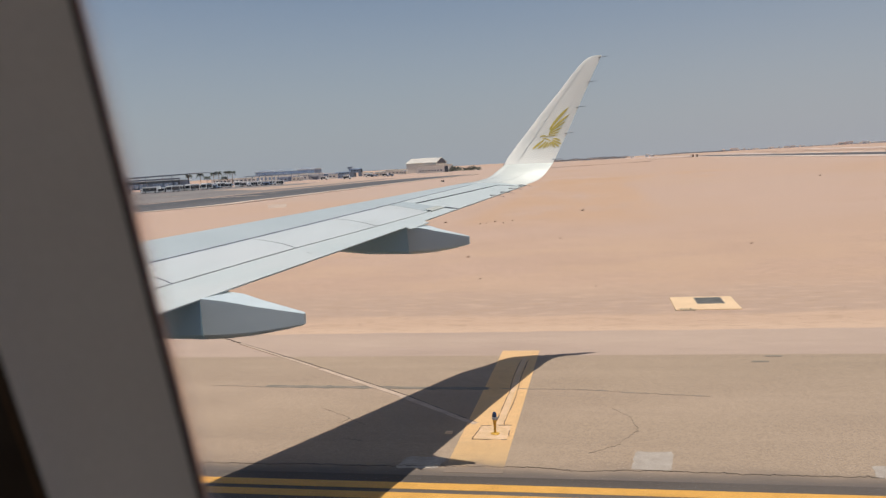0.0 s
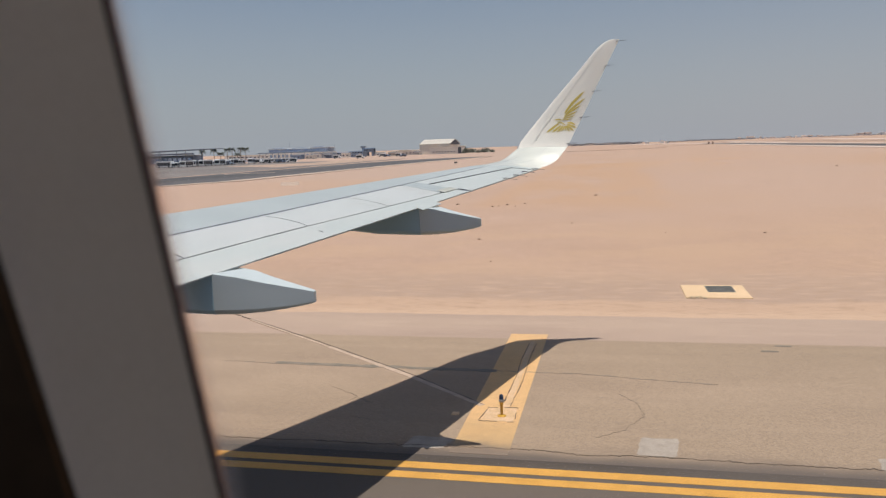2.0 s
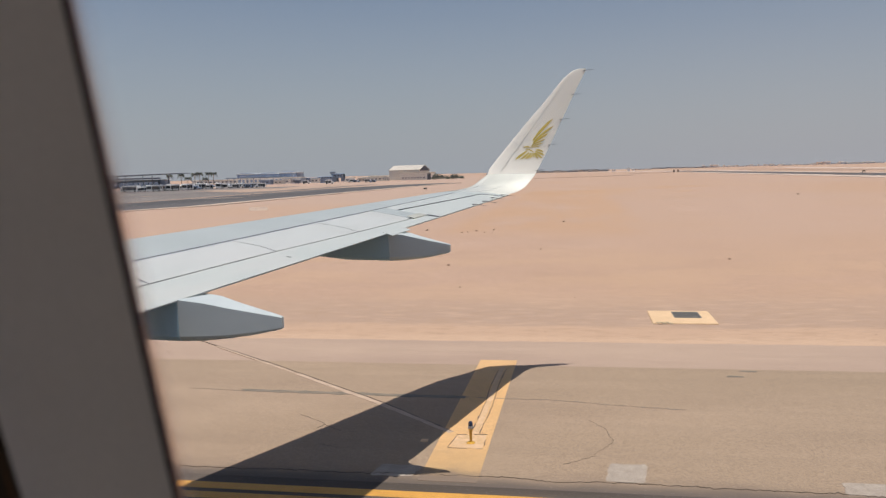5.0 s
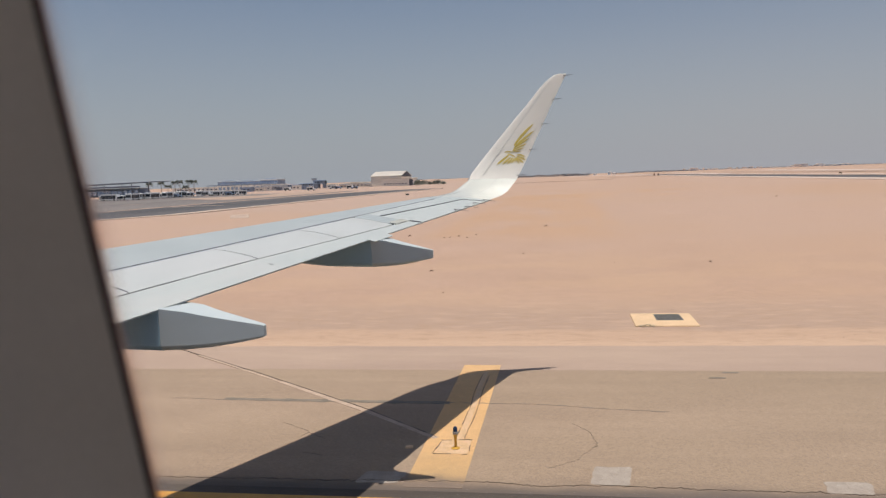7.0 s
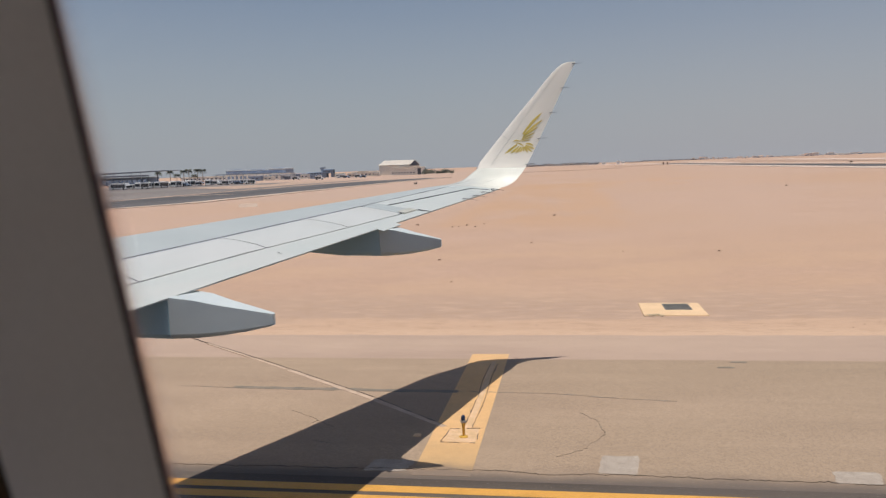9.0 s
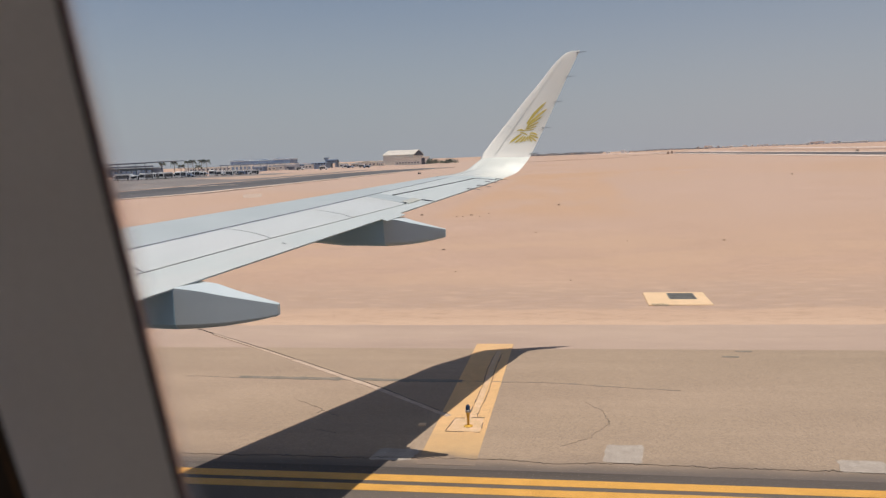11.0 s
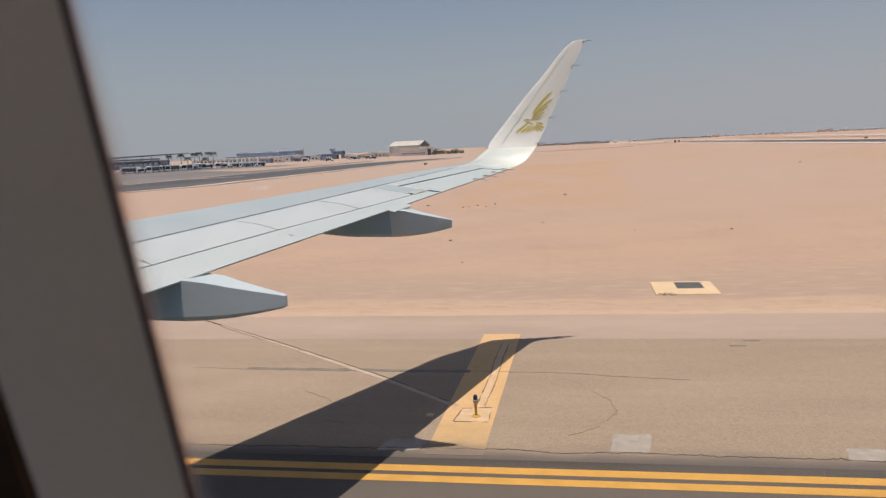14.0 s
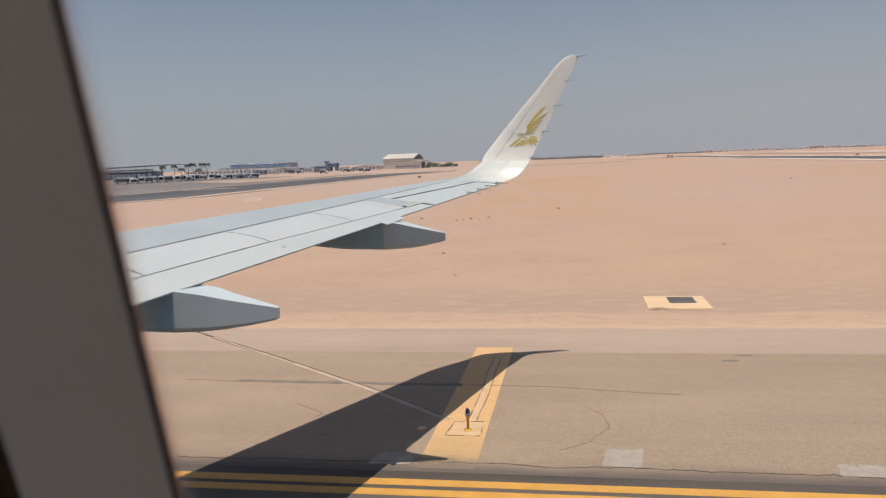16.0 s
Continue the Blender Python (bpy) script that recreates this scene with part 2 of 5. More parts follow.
LAMP_YELLOW = material("yellow_lamp_paint", (0.55, 0.30, 0.03), (0.65, 0.37, 0.05), 8, 0.5, 0.0)
LAMP_BLUE = material("blue_lens_glass", (0.015, 0.03, 0.07), (0.025, 0.045, 0.1), 8, 0.15, 0.0)
LAMP_GREY = material("grey_cast_metal", (0.25, 0.25, 0.26), (0.33, 0.33, 0.34), 8, 0.4, 0.0, metal=0.6)

def drift(m, y0, y1, colour, amount=1.0, ragged=0.5, scale=0.8, stretch=(0.2, 1, 1)):
    """Blown dust or dirt lying over a surface: full at y0, gone at y1, with a ragged margin."""
    n, link = m.node_tree.nodes, m.node_tree.links.new
    bsdf = n["Principled BSDF"]
    old = bsdf.inputs["Base Color"].links[0].from_socket
    tc, sep, mp, nz = n.new("ShaderNodeTexCoord"), n.new("ShaderNodeSeparateXYZ"), n.new("ShaderNodeMapping"), n.new("ShaderNodeTexNoise")
    mp.inputs["Scale"].default_value = stretch
    nz.inputs["Scale"].default_value, nz.inputs["Detail"].default_value = scale, 7
    link(tc.outputs["Object"], sep.inputs[0])
    link(tc.outputs["Object"], mp.inputs["Vector"])
    link(mp.outputs[0], nz.inputs["Vector"])
    off = n.new("ShaderNodeMath")
    off.operation = "MULTIPLY_ADD"
    off.inputs[1].default_value = ragged * 4
    link(nz.outputs[0], off.inputs[0])
    link(sep.outputs[1], off.inputs[2])
    mr = n.new("ShaderNodeMapRange")
    mr.interpolation_type = "SMOOTHSTEP"
    mr.inputs["From Min"].default_value, mr.inputs["From Max"].default_value = y0 + ragged * 2, y1 + ragged * 2
    mr.inputs["To Min"].default_value, mr.inputs["To Max"].default_value = amount, 0.0
    link(off.outputs[0], mr.inputs["Value"])
    mix = n.new("ShaderNodeMix")
    mix.data_type = "RGBA"
    link(mr.outputs[0], mix.inputs["Factor"])
    link(old, mix.inputs[6])
    mix.inputs[7].default_value = (*colour, 1)
    link(mix.outputs[2], bsdf.inputs["Base Color"])


drift(SAND, 23.8, 28.5, (0.425, 0.298, 0.218), 0.8, 1.0, 0.8, (0.35, 1, 1))
drift(SAND, 21.3, 22.1, (0.535, 0.360, 0.243), 0.85, 0.55, 1.3, (0.3, 1, 1))
drift(SAND, 19.9, 20.6, (0.58, 0.40, 0.275), 0.6, 0.25, 1.2, (0.2, 1, 1))
drift(SHOULDER, 10.2, 11.1, (0.21, 0.157, 0.123), 0.85, 0.18, 1.5, (0.5, 1, 1))
drift(SHOULDER, 10.34, 10.72, (0.148, 0.12, 0.099), 0.9, 0.08, 2.0, (0.6, 1, 1))
drift(STRIPE, 10.6, 12.4, (0.44, 0.30, 0.155), 0.7, 0.5, 1.0, (1, 1, 1))
drift(STRIPE, 10.5, 11.0, (0.215, 0.16, 0.12), 0.95, 0.15, 2.0, (1, 1, 1))
drift(ASPHALT, 9.2, 10.6, (0.19, 0.15, 0.117), 0.6, 0.3, 0.9, (0.3, 1, 1))

def patches(m, y0, y1, colour, amount, scale, stretch, lo, hi, fade=2.0, across=None):
    """Broken patches or streaks of another soil, paint or haze tone in the band from y0 to y1, and from x to x if
    across is given.
    """
    n, link = m.node_tree.nodes, m.node_tree.links.new
    bsdf = n["Principled BSDF"]
    old = bsdf.inputs["Base Color"].links[0].from_socket
    tc, sep, mp, nz = n.new("ShaderNodeTexCoord"), n.new("ShaderNodeSeparateXYZ"), n.new("ShaderNodeMapping"), n.new("ShaderNodeTexNoise")
    mp.inputs["Scale"].default_value = stretch
    nz.inputs["Scale"].default_value, nz.inputs["Detail"].default_value, nz.inputs["Roughness"].default_value = scale, 8, 0.62
    link(tc.outputs["Object"], sep.inputs[0])
    link(tc.outputs["Object"], mp.inputs["Vector"])
    link(mp.outputs[0], nz.inputs["Vector"])
    masks = []
    limits = [(nz.outputs[0], lo, hi), (sep.outputs[1], y0 - fade, y0), (sep.outputs[1], y1 + fade, y1)]
    if across:
        limits += [(sep.outputs[0], across[0] - across[2], across[0]), (sep.outputs[0], across[1] + across[2], across[1])]
    for socket, a, b in limits:
        mr = n.new("ShaderNodeMapRange")
        mr.interpolation_type = "SMOOTHSTEP"
        mr.inputs["From Min"].default_value, mr.inputs["From Max"].default_value = min(a, b), max(a, b)
        mr.inputs["To Min"].default_value, mr.inputs["To Max"].default_value = (0.0, 1.0) if a < b else (1.0, 0.0)
        link(socket, mr.inputs["Value"])
        masks.append(mr.outputs[0])
    a = masks[0]
    for b in masks[1:]:
        mu = n.new("ShaderNodeMath")
        mu.operation = "MULTIPLY"
        link(a, mu.inputs[0])
        link(b, mu.inputs[1])
        a = mu.outputs[0]
    mu = n.new("ShaderNodeMath")
    mu.operation = "MULTIPLY"
    mu.inputs[1].default_value = amount
    link(a, mu.inputs[0])
    mix = n.new("ShaderNodeMix")
    mix.data_type = "RGBA"
    link(mu.outputs[0], mix.inputs["Factor"])
    link(old, mix.inputs[6])
    mix.inputs[7].default_value = (*colour, 1)
    link(mix.outputs[2], bsdf.inputs["Base Color"])


patches(SAND, 23.5, 38, (0.40, 0.27, 0.18), 0.30, 2.6, (0.9, 1, 1), 0.46, 0.66, 3.0)
patches(SAND, 20.4, 23.5, (0.42, 0.28, 0.185), 0.45, 2.2, (0.5, 1, 1), 0.53, 0.63, 1.0)
patches(SAND, 22.0, 26.0, (0.56, 0.385, 0.27), 0.5, 2.6, (0.35, 1.1, 1), 0.53, 0.63, 1.5)
patches(SAND, 20.2, 24.5, (0.36, 0.235, 0.15), 0.45, 5.0, (0.4, 1, 1), 0.55, 0.64, 0.8)
patches(SAND, 21.5, 34, (0.57, 0.39, 0.27), 0.45, 3.2, (0.16, 1, 1), 0.64, 0.69, 1.2)
patches(SAND, 26, 60, (0.40, 0.265, 0.178), 0.30, 3.0, (0.8, 1, 1), 0.55, 0.66, 4)
# next two: pinker tone, the distance haze put into the far sand's colour
patches(SAND, 130, 900, (0.465, 0.345, 0.275), 0.65, 0.02, (1, 0.5, 1), 0.20, 0.42, 40, (-700, -35, 25))
patches(SAND, 60, 4000, (0.490, 0.346, 0.262), 0.55, 0.02, (1, 0.5, 1), 0.30, 0.60, 40)
patches(SAND, 62, 165, (0.50, 0.30, 0.165), 0.42, 0.09, (1, 0.35, 1), 0.38, 0.52, 14, (-9, 3.5, 2.5))
patches(SAND, 140, 190, (0.49, 0.30, 0.17), 0.45, 0.12, (0.5, 0.4, 1), 0.46, 0.56, 10, (-12, 24, 8))
patches(SAND, 28, 40, (0.54, 0.36, 0.23), 0.35, 0.25, (0.5, 1, 1), 0.42, 0.6, 6)
patches(SAND, 34, 90, (0.40, 0.275, 0.19), 0.45, 0.6, (0.5, 0.6, 1), 0.63, 0.67, 4)
patches(SAND, 110, 125, (0.38, 0.27, 0.18), 0.4, 0.35, (0.6, 0.5, 1), 0.56, 0.62, 8, (14, 34, 6))
patches(SHOULDER, 11, 17, (0.30, 0.222, 0.158), 0.22, 1.1, (0.05, 1.2, 1), 0.50, 0.62, 0.6)
patches(SHOULDER, 11, 17, (0.45, 0.345, 0.26), 0.5, 2.6, (0.35, 1.6, 1), 0.70, 0.73, 0.6)
patches(SPOILER, 5, 9, (0.36, 0.37, 0.34), 0.35, 9.0, (1, 1, 1), 0.66, 0.70, 0.5)
patches(FLAP, 4, 9, (0.57, 0.57, 0.53), 0.6, 1.2, (1, 0.6, 1), 0.45, 0.6, 1.0)
patches(SPOILER, 5, 12, (0.50, 0.50, 0.46), 0.5, 1.4, (0.9, 0.9, 1), 0.52, 0.62, 1.0)

PANE = bpy.data.materials.new("acrylic_pane")
PANE.use_nodes = True
pn = PANE.node_tree.nodes
pn.remove(pn["Principled BSDF"])
clear, gloss, haze = pn.new("ShaderNodeBsdfTransparent"), pn.new("ShaderNodeBsdfGlossy"), pn.new("ShaderNodeBsdfTranslucent")
blend, dusty = pn.new("ShaderNodeMixShader"), pn.new("ShaderNodeMixShader")
clear.inputs[0].default_value = (0.985, 0.985, 0.985, 1)
haze.inputs[0].default_value = (0.9, 0.88, 0.86, 1)
gloss.inputs["Roughness"].default_value = 0.05
blend.inputs[0].default_value = 0.03
dusty.inputs[0].default_value = 0.016
pl = PANE.node_tree.links.new
# fine scratches and dust in the acrylic scatter a little daylight
pl(clear.outputs[0], dusty.inputs[1])
pl(haze.outputs[0], dusty.inputs[2])
pl(dusty.outputs[0], blend.inputs[1])
pl(gloss.outputs[0], blend.inputs[2])
pl(blend.outputs[0], pn["Material Output"].inputs[0])



def pane_edge(name, through_tint, body_tint, body):
    """The pane's margin: part clear, part a dull body that lets daylight through."""
    m = bpy.data.materials.new(name)
    m.use_nodes = True
    n, link = m.node_tree.nodes, m.node_tree.links.new
    n.remove(n["Principled BSDF"])
    clear_, dull, both = n.new("ShaderNodeBsdfTransparent"), n.new("ShaderNodeBsdfTranslucent"), n.new("ShaderNodeMixShader")
    clear_.inputs[0].default_value = (*through_tint, 1)
    dull.inputs[0].default_value = (*body_tint, 1)
    both.inputs[0].default_value = body
    link(clear_.outputs[0], both.inputs[1])
    link(dull.outputs[0], both.inputs[2])
    link(both.outputs[0], n["Material Output"].inputs[0])
    return m


# reddish and amber fringe added for the soft-focus edge, then a scuffed hazy margin
FRINGE = pane_edge("reddish_edge_fringe", (0.72, 0.52, 0.46), (0.46, 0.29, 0.23), 0.46)
MARGIN = pane_edge("amber_pane_margin", (0.86, 0.72, 0.65), (0.66, 0.48, 0.38), 0.34)
SCUFFED = pane_edge("scuffed_pane_margin", (0.97, 0.92, 0.895), (0.85, 0.74, 0.68), 0.17)
HAZY = pane_edge("hazy_pane_margin", (0.985, 0.96, 0.945), (0.86, 0.79, 0.75), 0.10)
CLOUDED = pane_edge("faintly_clouded_pane", (0.995, 0.985, 0.98), (0.88, 0.84, 0.81), 0.05)


# ---- mesh helpers ----
def solid(name, verts, faces, mat, parent=None, label="", smooth=False, crease=35):
    """One mesh object from vertices and faces, under parent if given."""
    me = bpy.data.meshes.new(name)
    me.from_pydata([tuple(v) for v in verts], [], faces)
    me.materials.append(mat)
    bm = bmesh.new()
    bm.from_mesh(me)
    bmesh.ops.recalc_face_normals(bm, faces=bm.faces)
    for fc in bm.faces:
        fc.smooth = smooth
    bm.to_mesh(me)
    bm.free()
    if smooth:
        me.set_sharp_from_angle(angle=radians(crease))
    ob = new(name, me)
    if parent:
        ob.parent = parent
    if label:
        ob["label"] = label
    return ob


def box_data(x0, x1, y0, y1, z0, z1, b=0.0):
    """Vertices and faces of a box whose upper edges are chamfered by b."""
    if not b:
        v = [(x, y, z) for z in (z0, z1) for x, y in ((x0, y0), (x1, y0), (x1, y1), (x0, y1))]
        return v, [(0, 3, 2, 1), (4, 5, 6, 7), (0, 1, 5, 4), (1, 2, 6, 5), (2, 3, 7, 6), (3, 0, 4, 7)]
    v = []
    for z, k in ((z0, 0), (z1 - b, 0), (z1, b)):
        v += [(x0 + k, y0 + k, z), (x1 - k, y0 + k, z), (x1 - k, y1 - k, z), (x0 + k, y1 - k, z)]
    f = [(0, 3, 2, 1), (8, 9, 10, 11)]
    for r in (0, 4):
        f += [(r + i, r + (i + 1) % 4, r + 4 + (i + 1) % 4, r + 4 + i) for i in range(4)]
    return v, f


def box(name, x0, x1, y0, y1, z0, z1, mat, parent=None, b=0.0, label=""):
    return solid(name, *box_data(x0, x1, y0, y1, z0, z1, b), mat, parent, label)


def loft(name, rings, mat, parent=None, label="", smooth=True, caps=True, crease=35):
    """A closed skin over rings of equally many points."""
    n = len(rings[0])
    verts = [p for r in rings for p in r]
    faces = [(i * n + j, i * n + (j + 1) % n, (i + 1) * n + (j + 1) % n, (i + 1) * n + j) for i in range(len(rings) - 1) for j in range(n)]
    if caps:
        faces += [tuple(range(n))[::-1], tuple(range((len(rings) - 1) * n, len(rings) * n))]
    return solid(name, verts, faces, mat, parent, label, smooth, crease)


def tube(name, path, radii, mat, parent=None, sides=8, label=""):
    rings = []
    for i, p in enumerate(path):
        p = Vector(p)
        a, b = Vector(path[max(i - 1, 0)]), Vector(path[min(i + 1, len(path) - 1)])
        d = (b - a).normalized()
        u = d.orthogonal().normalized()
        w = d.cross(u)
        rings.append([p + radii[i] * (math.cos(k * math.tau / sides) * u + math.sin(k * math.tau / sides) * w) for k in range(sides)])
    return loft(name, rings, mat, parent, label)


def thing(name, label, category, group="", at=(0, 0, 0)):
    ob = new(name)
    ob.location = at
    ob.empty_display_size = 0.2
    return tagged(ob, label, category, group)


# ---- ground ----
def spaced(stops):
    """Coordinates from (start, step) pairs, ending at the last start."""
    out = []
    for (a, step), (b, _) in zip(stops, stops[1:]):
        k = max(1, round((b - a) / step))
        out += [a + (b - a) * i / k for i in range(k)]
    return out + [stops[-1][0]]


def ground_height(x, y):
    if y < 19.0:
        return -0.06
    edge = min(1.0, (y - 19.0) / 0.9)
    z = -0.06 + 0.062 * edge
    z += edge * 0.007 * noise.noise((x * 0.9, y * 1.7, 0.0)) + edge * 0.006 * noise.noise((x * 3.1, y * 3.5, 4.0))
    far = min(1.0, max(0.0, (y - 22) / 30))
    return z + far * 0.10 * noise.noise((x * 0.07, y * 0.09, 2.0))


gx = spaced([(-4500, 900), (-900, 120), (-180, 20), (-40, 1.5), (-14, 0.3), (16, 1.5), (60, 20), (180, 120), (900, 900), (4500, 0)])
gy = spaced([(-400, 130), (-20, 13), (19, 0.2), (24, 0.5), (40, 2), (90, 10), (300, 60), (900, 600), (4700, 0)])
gv = [(x, y, ground_height(x, y)) for y in gy for x in gx]
nx = len(gx)
gf = [(j * nx + i, j * nx + i + 1, (j + 1) * nx + i + 1, (j + 1) * nx + i) for j in range(len(gy) - 1) for i in range(nx - 1)]
tagged(solid("ground", gv, gf, SAND, smooth=True), "pinkish tan flat desert sand with faint streaks", "desert ground", kind="structure")

tagged(box("taxiway", -150, 150, -14, 10.32, -0.3, 0.0, ASPHALT), "dark asphalt taxiway surface with dusty edge", "taxiway", kind="structure")
tagged(box("taxiway_shoulder", -150, 150, 10.32, 17.15, -0.3, 0.0, SHOULDER), "dust-covered brown-grey asphalt taxiway shoulder", "pavement", kind="structure")
tagged(box("pavement_edge", -150, 150, 17.15, 20.3, -0.3, -0.012, SANDY_EDGE), "sand-blown pale outer pavement strip", "pavement", kind="structure")
tagged(box("line_outer", -150, 150, 9.84, 10.05, -0.01, 0.004, YELLOW), "solid yellow painted taxiway edge line", "road marking", "double edge line", kind="structure")
tagged(box("line_inner", -150, 150, 9.52, 9.72, -0.01, 0.004, YELLOW), "solid yellow painted taxiway edge line", "road marking", "double edge line", kind="structure")
SX = -1.91
tagged(box("shoulder_stripe", SX - 0.43, SX + 0.43, 10.44, 17.6, -0.02, 0.004, STRIPE), "wide faded yellow stripe painted across the shoulder", "road marking", kind="structure")

# distant taxiway, apron and runway
tagged(box("apron", -420, -92, 120, 345, -0.3, 0.05, APRON), "grey asphalt apron in front of the terminal", "apron", kind="structure")
tagged(box("far_runway", 96.5, 116, 180, 900, -0.3, 0.06, RUNWAY), "dark distant asphalt runway strip", "runway", kind="structure")


# ---- wing ----
def te_x(y):
    return -5.159 + 0.252 * y if y > 4.8 else -3.949 + 0.02 * (y - 4.8)


def le_x(y):
    return -2.944 - 0.4645 * (15.0 - y)


def te_z(y):
    return 2.878 + 0.0713 * y


def thick(s):
    return 0.5 * (0.2969 * math.sqrt(s) - 0.126 * s - 0.3516 * s**2 + 0.2843 * s**3 - 0.1036 * s**4)


def section(s, y, lift=0.0, side=1):
    """A point of the wing's upper (side 1) or lower (side -1) skin: s of the chord from the leading edge, y along the span."""
    xl, xt = le_x(y), te_x(y)
    c = xt - xl
    inc = radians(2.0 - 1.5 * (y - 5) / 10.0)
    h = thick(s) if side > 0 else -0.55 * thick(s)
    z = te_z(y) + c * ((1 - s) * math.tan(inc) + h) + lift
    return Vector((xl + c * s, y, z))


def panel(name, s_of, y0, y1, mat, parent, lift=0.004, depth=0.03, ns=8, ny=8, label="", skew=0.0, bow=0.0):
    """A skin panel lying on the wing between the spanwise stations y0 and y1; s_of(y) gives its front and rear edges, bow the curve of its ends."""
    top, low = [], []
    for j in range(ny + 1):
        y = y0 + (y1 - y0) * j / ny
        a, b = s_of(y)
        for i in range(ns + 1):
            s = a + (b - a) * i / ns
            ys = y - skew * (s - 0.75) + bow * 4 * i / ns * (1 - i / ns)
            top.append(section(s, ys, lift))
            low.append(section(s, ys, lift - depth))
    n, w = len(top), ns + 1
    faces = []
    for j in range(ny):
        for i in range(ns):
            q = (j * w + i, j * w + i + 1, (j + 1) * w + i + 1, (j + 1) * w + i)
            faces += [q, tuple(k + n for k in q[::-1])]
    rim = [i for i in range(w)] + [j * w + ns for j in range(1, ny + 1)] + [ny * w + i for i in range(ns - 1, -1, -1)] + [j * w for j in range(ny - 1, 0, -1)]
    faces += [(rim[k], rim[(k + 1) % len(rim)], rim[(k + 1) % len(rim)] + n, rim[k] + n) for k in range(len(rim))]
    return solid(name, top + low, faces, mat, parent, label, smooth=True)


def hinge_s(y):
    x = -4.55 + 0.305 * (y - 7.7)
    return (x - le_x(y)) / (te_x(y) - le_x(y))


wing = thing("aircraft_wing", "light grey airliner wing with upturned white sharklet tip", "aircraft wing")
# inner structure, dark where the joints open on it
S = [0.5 * (1 - math.cos(math.pi * i / 16)) for i in range(17)]
rings = []
for y in [0.1, 1.5, 3, 4.8, 6, 7, 8, 9, 10, 11, 12, 13, 14, 14.99]:
    rings.append([section(s, y, -0.022 * min(1, 6 * s)) for s in S[:-1]] + [section(0.985, y, -0.01)] + [section(s, y, 0.0, -1) for s in S[-2:0:-1]])
loft("wing_box", rings, JOINT, wing, "dark wing structure seen in the joints")
panel("wing_skin", lambda y: (0.0, hinge_s(y) + 0.002), 0.3, 14.99, WING_GREY, wing, 0.0, 0.02, ns=18, ny=40, label="blue-grey painted leading-edge and box skin")
lower = [[section(s, y, -0.016, -1) for s in S] + [section(s, y, -0.007, -1) for s in S[::-1]] for y in [0.3, 2, 4.8, 7, 9, 11, 13, 14.99]]
loft("lower_skin", lower, WING_GREY, wing)


def spoiler_end(y):
    return 0.838 + 0.017 * max(0.0, y - 8.2)


def seal_strip(name, path, width, lift, parent, mat=None):
    """A narrow dark rubber seal over a joint; path gives (s, y) along it."""
    v = []
    for k, (s, y) in enumerate(path):
        a, b = path[max(k - 1, 0)], path[min(k + 1, len(path) - 1)]
        d = (section(b[0], b[1]) - section(a[0], a[1])).normalized()
        o = Vector((d.y, -d.x, 0)) * width / 2
        p = section(s, y, lift)
        v += [p - o - Vector((0, 0, lift + 0.02)), p - o * 0.7, p + o * 0.7, p + o - Vector((0, 0, lift + 0.02))]
    n = len(path)
    f = [(4 * k + c, 4 * k + c + 1, 4 * k + c + 5, 4 * k + c + 4) for k in range(n - 1) for c in range(3)] + [(0, 1, 2, 3), tuple(4 * n - 4 + c for c in (3, 2, 1, 0))]
    return solid(name, v, f, mat or JOINT, parent)


SPANS = ((0.4, 2.806), (2.824, 4.856), (4.874, 6.686), (6.704, 8.506), (8.524, 10.126), (10.144, 11.506))
for a, b in SPANS:
    panel("spoiler", lambda y: (hinge_s(y) + 0.002 + 0.040 / (te_x(y) - le_x(y)), spoiler_end(y)), a, b, SPOILER, wing, 0.006, 0.03, ns=8, ny=6, skew=1.0, bow=0.05)
    seal_strip("spoiler_seal", [(spoiler_end(y) + 0.002, y) for y in (a - 0.1, (a + b) / 2, b - 0.1)], 0.009, 0.002, wing, LINE_GREY)
for y in (6.695, 8.515, 10.135):
    path = [(hinge_s(y) + 0.03 + (spoiler_end(y) - hinge_s(y) - 0.03) * t, 0.20 * t * (1 - t)) for t in (0, 0.125, 0.25, 0.375, 0.5, 0.625, 0.75, 0.875, 1)]
    seal_strip("panel_seal", [(s, y - (s - 0.75) + o) for s, o in path], 0.004 + 0.0009 * (y - 4), 0.005, wing)
seal_strip("hinge_seal", [(hinge_s(y) + 0.002 + 0.019 / (te_x(y) - le_x(y)), y) for y in (0.4, 2, 4, 6, 8, 10, 12, 13.5, 14.6)], 0.031, 0.006, wing)
seal_strip("hinge_edge", [(hinge_s(y) + 0.002 + 0.062 / (te_x(y) - le_x(y)), y) for y in (0.4, 2, 4, 6, 8, 9.5, 11.4)], 0.045, 0.0075, wing, LAVENDER)
panel("flap", lambda y: (spoiler_end(y) - 0.004, 1.0), 4.8, 11.82, FLAP, wing, -0.002, 0.012, ns=6, ny=24, label="pale retracted outboard trailing-edge flap")
panel("flap", lambda y: (spoiler_end(y) - 0.004, 1.0), 0.4, 4.77, FLAP, wing, -0.002, 0.012, ns=6, ny=8)
panel("flap_end_seal", lambda y: (0.838, 0.908), 11.64, 12.04, BEIGE_SEAL, wing, 0.012, 0.02, ns=3, ny=2, skew=1.4, label="worn beige seal at the flap end")
panel("fixed_panel", lambda y: (hinge_s(y) + 0.002 + 0.040 / (te_x(y) - le_x(y)), 0.868), 11.53, 11.93, WING_GREY, wing, 0.008, 0.03, ns=6, ny=2, skew=1.0)
